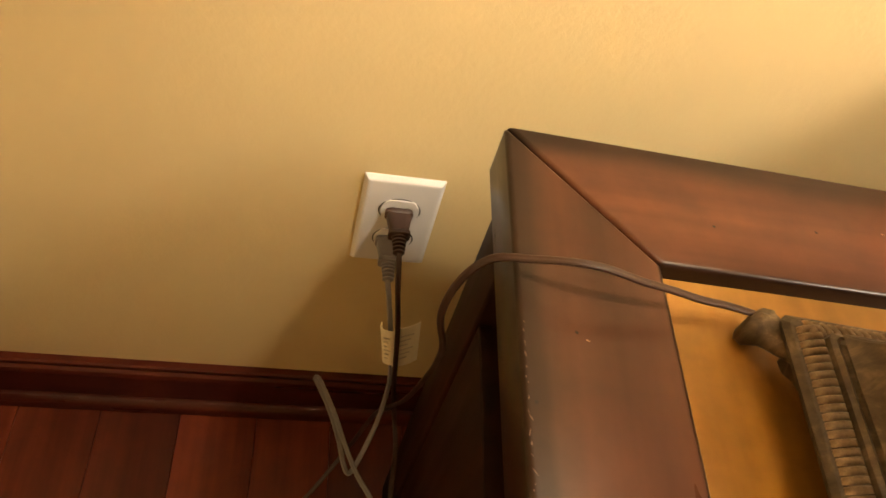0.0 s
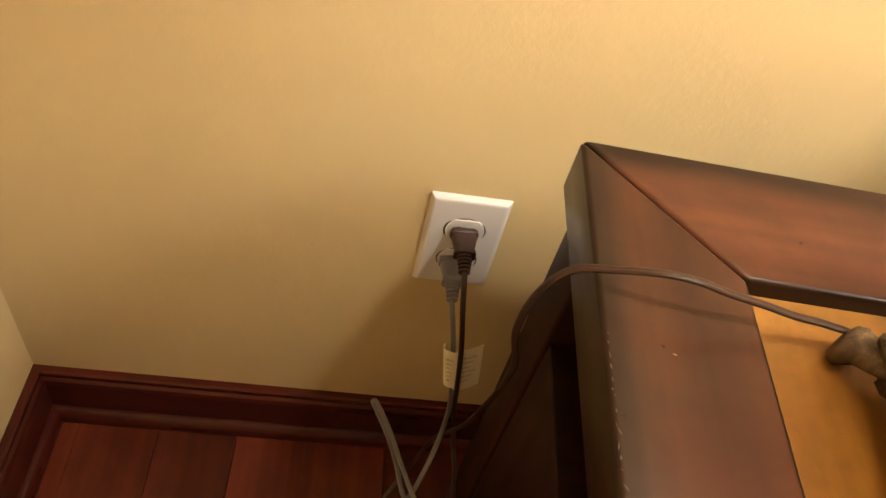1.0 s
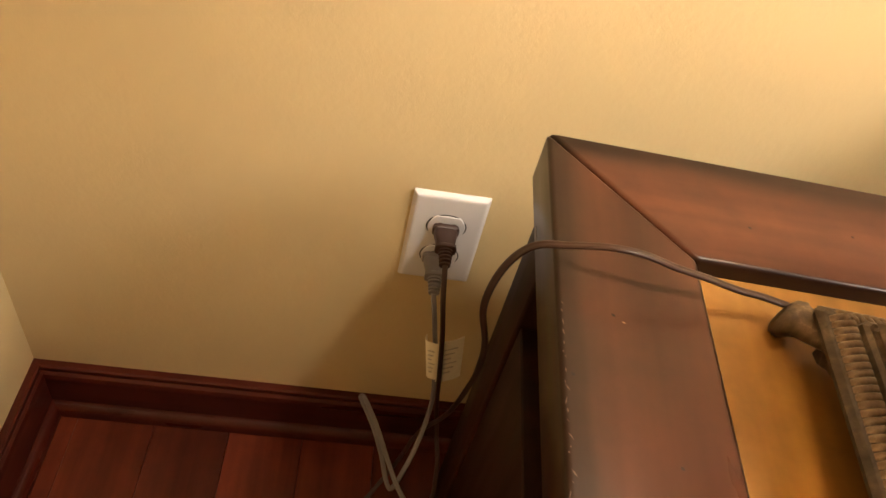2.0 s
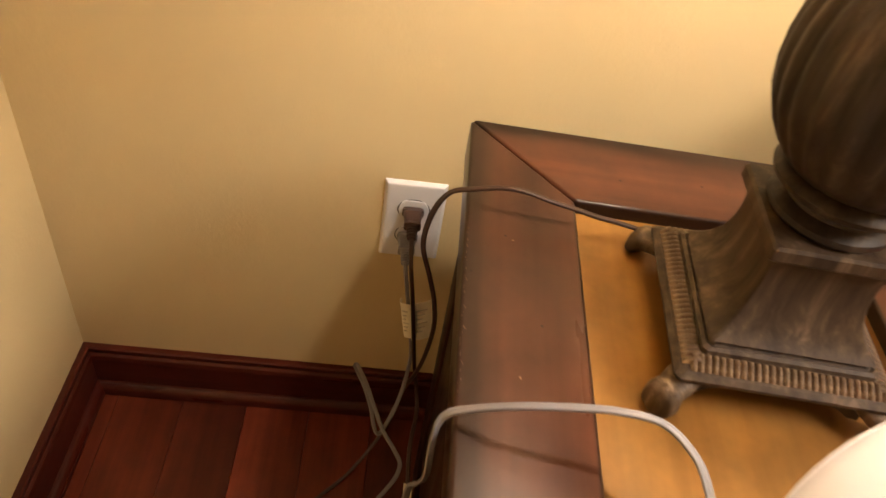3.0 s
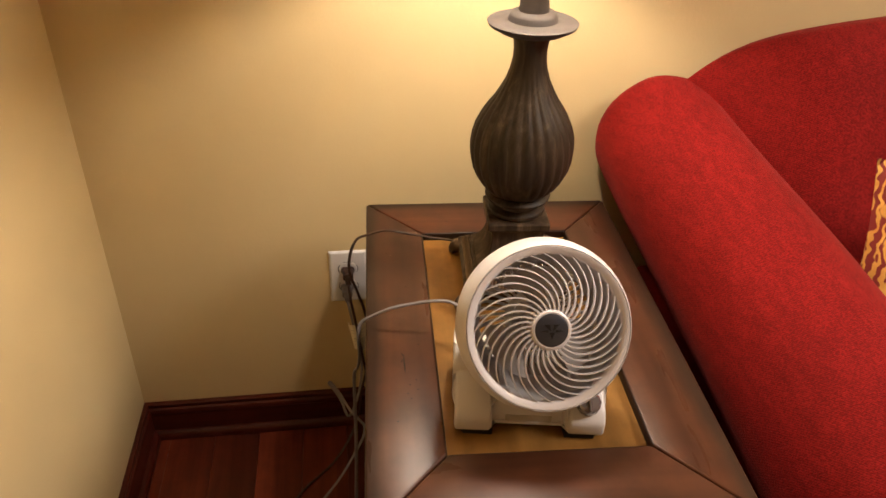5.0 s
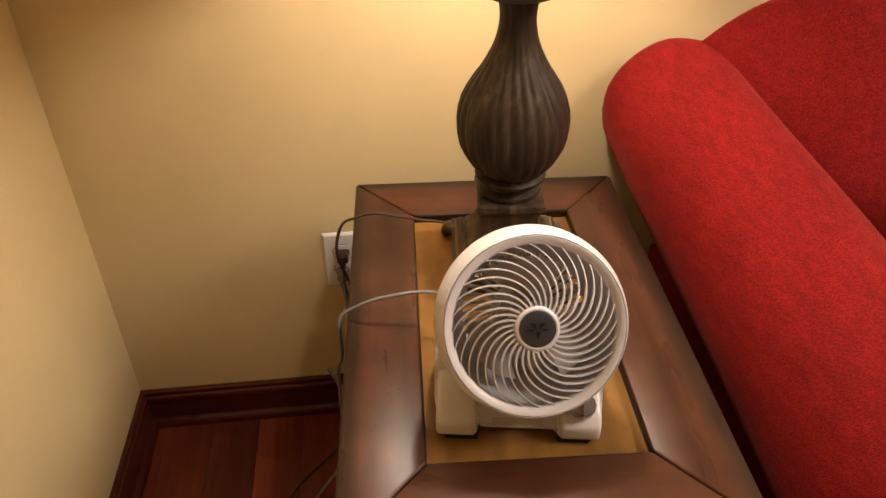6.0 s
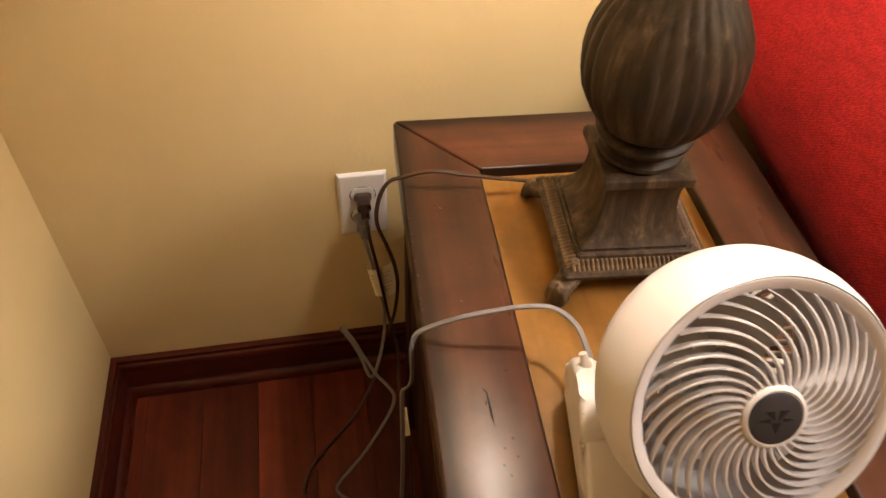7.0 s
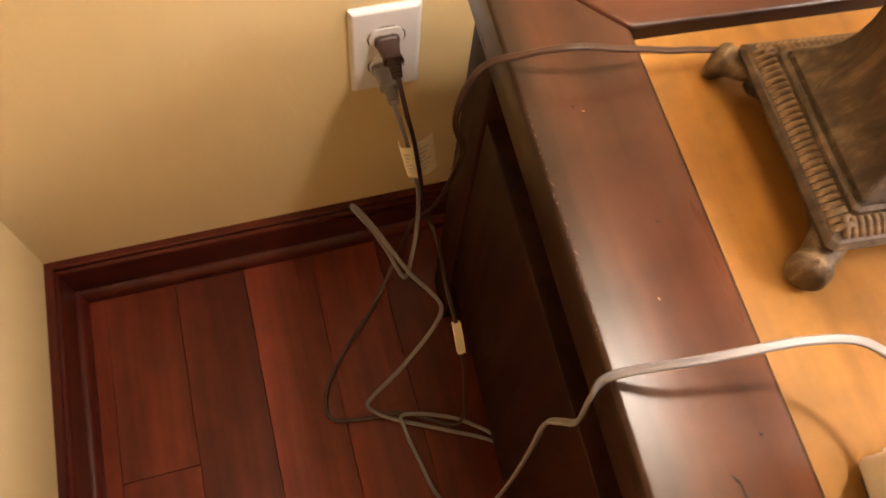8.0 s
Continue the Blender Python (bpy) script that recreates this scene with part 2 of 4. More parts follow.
def lathe(profile, n=48, flute=None, closed=False):
    """Turns a profile of (radius, height) about z. flute(k, height, radius) may alter the radius at angle step k."""
    bm = bmesh.new()
    rings = []
    for r, z in profile:
        ring = []
        for k in range(n):
            a = 2 * math.pi * k / n
            rr = flute(a, z, r) if flute else r
            ring.append(bm.verts.new((rr * math.cos(a), rr * math.sin(a), z)))
        rings.append(ring)
    pairs = list(zip(rings, rings[1:]))
    if closed:
        pairs.append((rings[-1], rings[0]))
    for a, b in pairs:
        for k in range(n):
            bm.faces.new((a[k], a[(k + 1) % n], b[(k + 1) % n], b[k]))
    if not closed:
        for ring in (rings[0], rings[-1]):
            bm.faces.new(ring)
    return bm


def square_lathe(profile, corner=0.12):
    """Stacks square sections of (half width, height): a moulded square plinth."""
    bm = bmesh.new()
    rings = []
    for h, z in profile:
        c = h * corner
        pts = [(h, -h + c), (h, h - c), (h - c, h), (-h + c, h), (-h, h - c), (-h, -h + c), (-h + c, -h), (h - c, -h)]
        rings.append([bm.verts.new((x, y, z)) for x, y in pts])
    for a, b in zip(rings, rings[1:]):
        for k in range(8):
            bm.faces.new((a[k], a[(k + 1) % 8], b[(k + 1) % 8], b[k]))
    bm.faces.new(rings[0])
    bm.faces.new(rings[-1])
    return bm


def glide(points, per=10):
    """A smooth line through the points."""
    p = [Vector(q) for q in points]
    p = [p[0] * 2 - p[1]] + p + [p[-1] * 2 - p[-2]]
    out = []
    for i in range(1, len(p) - 2):
        for k in range(per):
            s = k / per
            a, b, c, d = p[i - 1], p[i], p[i + 1], p[i + 2]
            out.append(0.5 * (2 * b + (c - a) * s + (2 * a - 5 * b + 4 * c - d) * s * s + (3 * b - a - 3 * c + d) * s ** 3))
    out.append(p[-2])
    return out


def sweep(line, outline, up=Vector((0, 0, 1)), bm=None, lay=False):
    """Carries a closed outline of (side, up) along a line, turning as little as it can."""
    bm = bm or bmesh.new()
    rings, side = [], None
    for i, q in enumerate(line):
        d = (line[min(i + 1, len(line) - 1)] - line[max(i - 1, 0)]).normalized()
        if side is None:
            side = d.cross(up)
            if side.length < 1e-3:
                side = d.cross(Vector((1, 0, 0)))
        flat = d.cross(up)
        if lay and flat.length > 0.35:
            flat = flat.normalized() * (1 if flat.dot(side) >= 0 else -1)
            side = side.lerp(flat, 0.22)
        side = (side - d * side.dot(d)).normalized()
        top = side.cross(d)
        rings.append([bm.verts.new(q + side * a + top * b) for a, b in outline])
    n = len(outline)
    for a, b in zip(rings, rings[1:]):
        for k in range(n):
            bm.faces.new((a[k], a[(k + 1) % n], b[(k + 1) % n], b[k]))
    bm.faces.new(rings[0])
    bm.faces.new(rings[-1][::-1])
    return bm


def twin(r):
    """The outline of a two-wire flat cord: two lobes with a groove between."""
    pts = []
    for k in range(9):
        a = radians(-125 + 250 * k / 8)
        pts.append((r * 0.9 + r * math.cos(a), r * math.sin(a)))
    for k in range(9):
        a = radians(55 + 250 * k / 8)
        pts.append((-r * 0.9 + r * math.cos(a), r * math.sin(a)))
    return pts


def circle(r, n=10):
    return [(r * math.cos(2 * math.pi * k / n), r * math.sin(2 * math.pi * k / n)) for k in range(n)]


def superbox(sx, sy, sz, e=0.35, nu=24, nv=14):
    """A soft-edged box."""
    bm = bmesh.new()
    f = lambda c, p: math.copysign(abs(c) ** p, c)  # noqa: E731
    rings = []
    for j in range(1, nv):
        v = -math.pi / 2 + math.pi * j / nv
        rings.append([bm.verts.new((sx * f(math.cos(v), e) * f(math.cos(2 * math.pi * i / nu), e), sy * f(math.cos(v), e) * f(math.sin(2 * math.pi * i / nu), e), sz * f(math.sin(v), e))) for i in range(nu)])
    for a, b in zip(rings, rings[1:]):
        for k in range(nu):
            bm.faces.new((a[k], a[(k + 1) % nu], b[(k + 1) % nu], b[k]))
    bm.faces.new(rings[0][::-1])
    bm.faces.new(rings[-1])
    return bm


# ---- room ----
X0, X1, Y0, Y1, HIGH, THICK = -0.4255, 2.7, -3.9, 0.0, 2.45, 0.12
tagged(part("wall_north", block(X0 - THICK, X1 + THICK, Y1, Y1 + THICK, -0.05, HIGH), WALL), "golden yellow painted wall with a faint roller texture", "wall", kind="structure")
tagged(part("wall_west", block(X0 - THICK, X0, Y0, Y1, -0.05, HIGH), WALL), "golden yellow painted side wall of the corner", "wall", kind="structure")
tagged(part("wall_south", block(X0 - THICK, X1 + THICK, Y0 - THICK, Y0, -0.05, HIGH), WALL), "golden yellow painted wall", "wall", kind="structure")
tagged(part("wall_east", block(X1, X1 + THICK, Y0, Y1, -0.05, HIGH), WALL), "golden yellow painted wall", "wall", kind="structure")
tagged(part("ceiling", block(X0 - THICK, X1 + THICK, Y0 - THICK, Y1 + THICK, HIGH, HIGH + 0.1), CEIL), "plain off-white ceiling", "ceiling", kind="structure")
floor = tagged(part("floor", block(X0, X1, Y0, Y1, -0.06, -0.004), JOINT), "dark cherry wood plank floor", "floor", kind="structure")

# baseboard: profile as (distance from the wall, height)
BASE = [(0, 0.0915), (0.0075, 0.0915), (0.0095, 0.0895), (0.0095, 0.0860), (0.0082, 0.084), (0.0082, 0.0805), (0.0115, 0.0775),
        (0.0125, 0.0725), (0.0125, 0.0675), (0.0105, 0.065), (0.0105, 0.001), (0, 0.001)]
SHOE = [(0.0107, 0.001), (0.0107, 0.0215), (0.0135, 0.0212), (0.0165, 0.0195), (0.0195, 0.016), (0.021, 0.011), (0.0215, 0.001)]


def moulding(name, profile, side, label, mat):
    bm = bmesh.new()
    ends = []
    for far in (0, 1):
        ring = []
        for d, z in profile:
            if side == "north":
                ring.append(bm.verts.new((X1 if far else X0 + d, Y1 - d, z)))
            else:
                ring.append(bm.verts.new((X0 + d, Y0 if far else Y1 - d, z)))
        ends.append(ring)
    n = len(profile)
    for k in range(n):
        bm.faces.new((ends[0][k], ends[0][(k + 1) % n], ends[1][(k + 1) % n], ends[1][k]))
    bm.faces.new(ends[0])
    bm.faces.new(ends[1][::-1])
    tagged(part(name, bm, mat, smooth=35), label, "baseboard", kind="structure")


moulding("baseboard_north", BASE, "north", "dark cherry baseboard with a moulded top edge", TRIMX)
moulding("baseboard_west", BASE, "west", "dark cherry baseboard with a moulded top edge", TRIMY)
moulding("trim_north", SHOE, "north", "dark cherry quarter-round shoe moulding", TRIMX)
moulding("trim_west", SHOE, "west", "dark cherry quarter-round shoe moulding", TRIMY)

# ---- ceiling fixture, unseen, added to house the fill light ----
cl = thing("added_fill_light", "round white fill light added on the ceiling, out of view", "ceiling light", pose(2.0, -1.15, HIGH) @ Matrix.Diagonal((1.8, 1.8, 1.2, 1)))
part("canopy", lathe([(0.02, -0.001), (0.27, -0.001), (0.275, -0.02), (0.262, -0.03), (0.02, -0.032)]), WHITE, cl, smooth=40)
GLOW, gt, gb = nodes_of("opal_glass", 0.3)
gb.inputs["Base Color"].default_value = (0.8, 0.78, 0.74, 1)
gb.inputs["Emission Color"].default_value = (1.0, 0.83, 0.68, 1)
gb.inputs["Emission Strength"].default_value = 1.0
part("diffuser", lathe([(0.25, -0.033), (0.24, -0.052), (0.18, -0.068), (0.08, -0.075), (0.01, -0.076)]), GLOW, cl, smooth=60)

# ---- wall outlet ----
outlet = thing("wall_outlet", "white duplex wall outlet with two plugs in it", "outlet", pose(0, 0, 0.380))


def plate_mesh():
    bm = bmesh.new()
    rings = []
    for hx, hz, y in ((0.035, 0.0572, -0.0005), (0.035, 0.0572, -0.0025), (0.0318, 0.054, -0.0062), (0.030, 0.052, -0.0066)):
        rings.append([bm.verts.new((sx * hx, y, sz * hz)) for sx, sz in ((-1, -1), (1, -1), (1, 1), (-1, 1))])
    for a, b in zip(rings, rings[1:]):
        for k in range(4):
            bm.faces.new((a[k], a[(k + 1) % 4], b[(k + 1) % 4], b[k]))
    bm.faces.new(rings[0])
    bm.faces.new(rings[-1])
    bmesh.ops.bevel(bm, geom=bm.edges[:], offset=0.0006, segments=1, affect="EDGES")
    return bm


part("cover_plate", plate_mesh(), NYLON, outlet)
for z in (0.0195, -0.0195):
    pts = []
    for k in range(28):
        a = 2 * math.pi * k / 28
        pts.append((0.0172 * math.cos(a), max(-0.0135, min(0.0135, 0.0172 * math.sin(a)))))
    bm = prism(pts, 0.0068, 0.0086, 0.0005, 1)
    face = part("receptacle", bm, NYLON, outlet)
    face.matrix_basis = pose(0, 0, z, 90, 0, 0)
    gap = part("seam", lathe([(0.0176, 0.0), (0.0188, 0.0), (0.0188, 0.0002), (0.0176, 0.0002)], 28, closed=True), SLOT, face)
    gap.matrix_basis = Matrix.Translation((0, 0, 0.0069)) @ Matrix.Diagonal((1, 0.82, 1, 1))
    for sx in (-0.0063, 0.0063):
        part("slot", block(sx - 0.0011, sx + 0.0011, -0.002, 0.006, 0.0087, 0.0089), SLOT, face)
part("screw", lathe([(0.003, 0.0066), (0.003, 0.0074), (0.002, 0.0079), (0.0002, 0.008)], 14), SCREW, outlet).matrix_basis = pose(0, 0, 0, 90, 0, 0)

# ---- end table ----
TOP = 0.5845
table = thing("end_table", "dark stained wooden end table with a honey-coloured inset top, scuffed", "table", pose(0.0355, -0.0888, 0, 0, 0, -3.0))
UW, WL, RU, RW = 0.400, 0.637, 0.088, 0.097
g = 0.0005
rails = {
    "left": ([(0, -g), (RU, -RW - g), (RU, -WL + RW + g), (0, -WL + g)], RAILY),
    "right": ([(UW, -g), (UW, -WL + g), (UW - RU, -WL + RW + g), (UW - RU, -RW - g)], RAILY),
    "back": ([(g, 0), (UW - g, 0), (UW - RU - g, -RW), (RU + g, -RW)], RAILX),
    "front": ([(g, -WL), (RU + g, -WL + RW), (UW - RU - g, -WL + RW), (UW - g, -WL)], RAILX),
}
for pts, mat in rails.values():
    part("rail", prism(pts, TOP - 0.042, TOP, 0.0034, 3), mat, table, smooth=50)
part("inset_panel", block(RU - 0.006, UW - RU + 0.006, -WL + RW - 0.006, -RW + 0.006, TOP - 0.030, TOP - 0.0125), VENEER, table, "honey-coloured veneer panel")
LEG, IN = 0.056, 0.011
for sx in (IN, UW - IN - LEG):
    for sy in (-IN - LEG, -WL + IN):
        part("leg", block(sx, sx + LEG, sy, sy + LEG, 0.0, TOP - 0.0425, 0.003, 2), POSTSHADE, table, smooth=50)
# side and end panels between the legs, with a bead along the drawer line
for x, d in ((IN + 0.003, 1), (UW - IN - 0.003, -1)):
    a, b = sorted((x, x + d * 0.040))
    part("side_panel", block(a, b, -WL + IN + LEG, -IN - LEG, 0.13, 0.456, 0.0015, 2), POSTSHADE, table, smooth=50)
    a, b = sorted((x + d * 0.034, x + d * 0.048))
    part("apron", block(a, b, -WL + IN + LEG, -IN - LEG, 0.4565, TOP - 0.0425), POSTSHADE, table)
for y in (-IN - 0.030, -WL + IN + 0.012):
    part("end_panel", block(IN + LEG, UW - IN - LEG, y, y + 0.018, 0.13, TOP - 0.0425), RAILX, table)
part("bottom_board", block(IN + 0.032, UW - IN - 0.032, -WL + IN + 0.032, -IN - 0.032, 0.132, 0.148), RAILX, table)


def scuff(u, w, length, wide, turn, mat=SCUFF, z=TOP):
    bm = bmesh.new()
    n = 9
    a, b = [], []
    for k in range(n):
        s = k / (n - 1)
        half = wide * 0.5 * math.sin(math.pi * min(max(s, 0.04), 0.96)) * (0.7 + 0.6 * random.random())
        a.append(bm.verts.new((-half, -length * s, 0.0004)))
        b.append(bm.verts.new((half, -length * s, 0.0004)))
    for k in range(n - 1):
        bm.faces.new((a[k], b[k], b[k + 1], a[k + 1]))
    ob = part("scuff", bm, mat, table)
    ob.matrix_basis = pose(u, -w, z, 0, 0, turn)


scuff(0.0470, 0.379, 0.034, 0.0019, 2)
scuff(0.044, 0.376, 0.008, 0.0012, 30)
scuff(0.046, 0.388, 0.006, 0.0014, -20)
for u, w in ((0.052, 0.432), (0.060, 0.424), (0.061, 0.44), (0.049, 0.446), (0.053, 0.455), (0.036, 0.49), (0.066, 0.36), (0.0053, 0.192), (0.128, 0.0606), (0.03, 0.15), (0.055, 0.235), (0.2, 0.052), (0.29, 0.04)):
    scuff(u, w, 0.0025, 0.0018, 40)
scuff(0.0400, 0.280, 0.0024, 0.0009, 25, CHIP)
scuff(0.0352, 0.1546, 0.0025, 0.001, 70, CHIP)
for k in range(26):
    # worn nicks along the outer top edge
    scuff(0.0014 + 0.0014 * random.random(), 0.145 + 0.006 * k + 0.004 * random.random(), random.uniform(0.0012, 0.0045), random.uniform(0.0004, 0.0009), random.uniform(-15, 40), NICK, TOP - 0.0002)
scuff(0.25, 0.045, 0.003, 0.0012, 70, CHIP)

# ---- table lamp ----
PANEL = TOP - 0.0125
lamp = thing("table_lamp", "antique bronze table lamp with a fluted vase body, lit", "lamp", pose(LAMP_X, LAMP_Y, PANEL, 0, 0, -5.2))
H = 0.0710
PAW = bmesh.new()
paw_line = glide([Vector((-0.010, 0, 0.030)), Vector((0.003, 0, 0.026)), Vector((0.012, 0, 0.0225)), Vector((0.020, 0, 0.0175)), Vector((0.0265, 0, 0.0150)), Vector((0.0295, 0, 0.0125))], 4)
paw_size = [(0.013, 0.009), (0.013, 0.010), (0.0120, 0.011), (0.0145, 0.0165), (0.0130, 0.0145), (0.0065, 0.0085)]
rings = []
for i, q in enumerate(paw_line):
    k, u = min(i // 4, 4), (i / 4) - min(i // 4, 4)
    hw = paw_size[k][0] + (paw_size[k + 1][0] - paw_size[k][0]) * u
    hh = paw_size[k][1] + (paw_size[k + 1][1] - paw_size[k][1]) * u
    ring_p = []
    for m in range(20):
        a = 2 * math.pi * m / 20
        y = hw * math.copysign(abs(math.cos(a)) ** 0.85, math.cos(a))
        toe = 1 + 0.10 * math.cos(3 * math.pi * y / hw) * (k >= 3) * (math.sin(a) > 0)
        ring_p.append(PAW.verts.new((q.x, y, max(0.0, q.z + hh * toe * math.copysign(abs(math.sin(a)) ** 0.9, math.sin(a))))))
    rings.append(ring_p)
for a, b in zip(rings, rings[1:]):
    for m in range(20):
        PAW.faces.new((a[m], a[(m + 1) % 20], b[(m + 1) % 20], b[m]))
PAW.faces.new(rings[0])
PAW.faces.new(rings[-1])
paw = part("foot", PAW, RUBBED, lamp, "paw foot with rubbed tan highlights", smooth=60)
for k in range(4):
    f = paw if k == 0 else new("foot", paw.data)
    f.parent = lamp
    f["label"] = "paw foot with rubbed tan highlights"
    f.matrix_basis = pose(0, 0, 0, 0, 0, 45 + 90 * k) @ Matrix.Translation((0.0625 * 1.414, 0, 0)) @ Matrix.Diagonal((0.80, 0.86, 0.74, 1))
part("plinth", square_lathe([(H - 0.010, 0.017), (H - 0.006, 0.020), (H - 0.005, 0.026), (H, 0.0275), (H + 0.001, 0.031), (H - 0.002, 0.0335), (H - 0.0035, 0.0340),
                             (H - 0.0145, 0.0395), (H - 0.0150, 0.0425), (H - 0.0175, 0.0440), (H - 0.0190, 0.0432), (H - 0.0205, 0.0445), (H - 0.0215, 0.0475), (H - 0.024, 0.0485)], 0.05), PLINTH, lamp)
# arched skirt under the plinth, running down into the feet
for side in range(4):
    w = H - 0.012
    pts = [(-w, 0.0205), (-w, 0.0060)]
    for k in range(13):
        u = -1 + 2 * k / 12
        pts.append((u * (w - 0.008), 0.0175 - 0.0105 * abs(u) ** 5))
    pts += [(w, 0.0060), (w, 0.0205)]
    part("skirt", prism(pts, 0.0, 0.004), PLINTH, lamp).matrix_basis = pose(0, 0, 0, 0, 0, 90 * side) @ pose(0, -(H - 0.0135), 0, 90, 0, 0)
# beaded band: a row of small ribs on each side of the plinth
RIB = None
for side in range(4):
    for k in range(28):
        u = -0.0605 + 0.121 * k / 27
        if RIB is None:
            rb = bmesh.new()
            arcs = []
            for v, h in ((-0.0062, 0.0), (-0.0054, 0.0020), (-0.0025, 0.0032), (0.0025, 0.0032), (0.0054, 0.0020), (0.0062, 0.0)):
                arcs.append([rb.verts.new((0.00215 * math.cos(math.pi * m / 4), v, h * math.sin(math.pi * m / 4) - 0.0008)) for m in range(5)])
            for a, b in zip(arcs, arcs[1:]):
                for m in range(4):
                    rb.faces.new((a[m], b[m], b[m + 1], a[m + 1]))
            bmesh.ops.recalc_face_normals(rb, faces=rb.faces[:])
            ob = part("rib", rb, RIBBED, lamp, smooth=60)
            RIB = ob.data
        else:
            ob = new("rib", RIB)
            ob.parent = lamp
        ob.matrix_basis = pose(0, 0, 0, 0, 0, 90 * side) @ pose(u, -(H - 0.0090), 0.0370, 27, 0, 0)
part("pedestal", square_lathe([(0.0525, 0.0480), (0.0495, 0.0505), (0.0455, 0.0550), (0.0415, 0.0610), (0.0380, 0.0690), (0.0355, 0.0790), (0.0345, 0.0900), (0.0348, 0.1000), (0.0365, 0.1060), (0.0400, 0.1085),
                                (0.0415, 0.1105), (0.0415, 0.1180), (0.0400, 0.1200), (0.034, 0.1206)], 0.03), PLINTH, lamp, smooth=24)
part("collar", lathe([(0.030, 0.1202), (0.0365, 0.1210), (0.0385, 0.1240), (0.0380, 0.1275), (0.0345, 0.1300), (0.0305, 0.1318), (0.0295, 0.1345), (0.0320, 0.1370), (0.0385, 0.1395), (0.0430, 0.1430), (0.0440, 0.1465), (0.0415, 0.1500), (0.033, 0.1525)]), RESIN, lamp, smooth=40)


def flute(a, z, r):
    fade = min(1, max(0, (z - 0.15) / 0.02)) * min(1, max(0, (0.345 - z) / 0.09))
    return r * (1 - 0.045 * fade * (abs(math.sin(13 * a + 2.2 * (z - 0.2) / 0.15)) ** 1.0 - 0.3) * -1 - 0.03 * fade)


BODY = [(0.030, 0.1495), (0.0425, 0.154), (0.0515, 0.163), (0.0590, 0.174), (0.0655, 0.188), (0.0688, 0.203), (0.0695, 0.218), (0.0680, 0.232), (0.0640, 0.246), (0.0575, 0.259),
        (0.0495, 0.271), (0.0415, 0.282), (0.0345, 0.294), (0.0285, 0.306), (0.0240, 0.319), (0.0215, 0.332), (0.0210, 0.343), (0.0220, 0.353), (0.0245, 0.361), (0.0255, 0.364)]
part("body", lathe([(q * 0.97, z) for q, z in BODY], 208, flute), RESIN, lamp, "fluted vase-shaped body", smooth=70)
part("drip_pan", lathe([(0.0256, 0.3635), (0.040, 0.3655), (0.0525, 0.3725), (0.0545, 0.3765), (0.053, 0.3775), (0.042, 0.3755), (0.030, 0.3785), (0.0285, 0.384), (0.026, 0.388), (0.018, 0.3895), (0.016, 0.41), (0.012, 0.412)], 64), PANGREY, lamp, "drip pan, its colour greyed for the bulb's light", smooth=50)
BRASS = plain("aged_brass", (0.45, 0.30, 0.12), 0.35, 0.9)
part("socket", lathe([(0.010, 0.412), (0.014, 0.418), (0.0145, 0.45), (0.0145, 0.535), (0.012, 0.549), (0.009, 0.551)], 24), BRASS, lamp, smooth=40)
harp = []
for k in range(21):
    a = math.pi * k / 20
    harp.append(Vector((0.062 * math.cos(a) ** 1 * (1 if k not in (0, 20) else 0.35), 0, 0.43 + 0.310 * math.sin(a) ** 0.6 if 0 < k < 20 else 0.43)))
part("harp", sweep(harp, circle(0.0016, 6)), BRASS, lamp, smooth=60)
FROST, ft, fb = nodes_of("lit_bulb_glass", 0.4)
fb.inputs["Emission Color"].default_value = (1.0, 0.86, 0.72, 1)
fb.inputs["Emission Strength"].default_value = 520.0
bulb = part("bulb", lathe([(0.0060, 0.5935), (0.0125, 0.5965), (0.0190, 0.6035), (0.0230, 0.6125), (0.0245, 0.6220), (0.0240, 0.6330), (0.0215, 0.6440), (0.0165, 0.6540), (0.0090, 0.6610), (0.002, 0.6630)], 24), FROST, lamp, "glowing frosted globe bulb", smooth=60)
part("bulb_base", lathe([(0.0085, 0.5515), (0.0090, 0.5700), (0.0065, 0.5850), (0.0062, 0.5937), (0.0030, 0.5938)], 20), WHITE, bulb, smooth=50)
SH0, SH1 = 0.502, 0.750
shade = part("shade", lathe([(0.170, SH0), (0.105, SH1), (0.1035, SH1), (0.1685, SH0)], 64, closed=True), LINEN, lamp, "cream linen drum shade sitting slightly crooked", smooth=60)
shade.matrix_basis = pose(0, 0, SH1, 0, 2.0, 0) @ Matrix.Translation((0, 0, -SH1))
for z, r in ((SH0, 0.1695), (SH1, 0.1045)):
    part("shade_ring", lathe([(r + 0.0014, z - 0.002), (r + 0.0014, z + 0.002), (r - 0.0014, z + 0.002), (r - 0.0014, z - 0.002)], 64, closed=True), BRASS, shade)
spid = bmesh.new()
for k in range(3):
    a = 2 * math.pi * k / 3
    sweep([Vector((0, 0, 0.736)), Vector((0.05 * math.cos(a), 0.05 * math.sin(a), 0.736)), Vector((0.1045 * math.cos(a), 0.1045 * math.sin(a), SH1))], circle(0.0015, 6), bm=spid)
part("spider", spid, BRASS, shade)

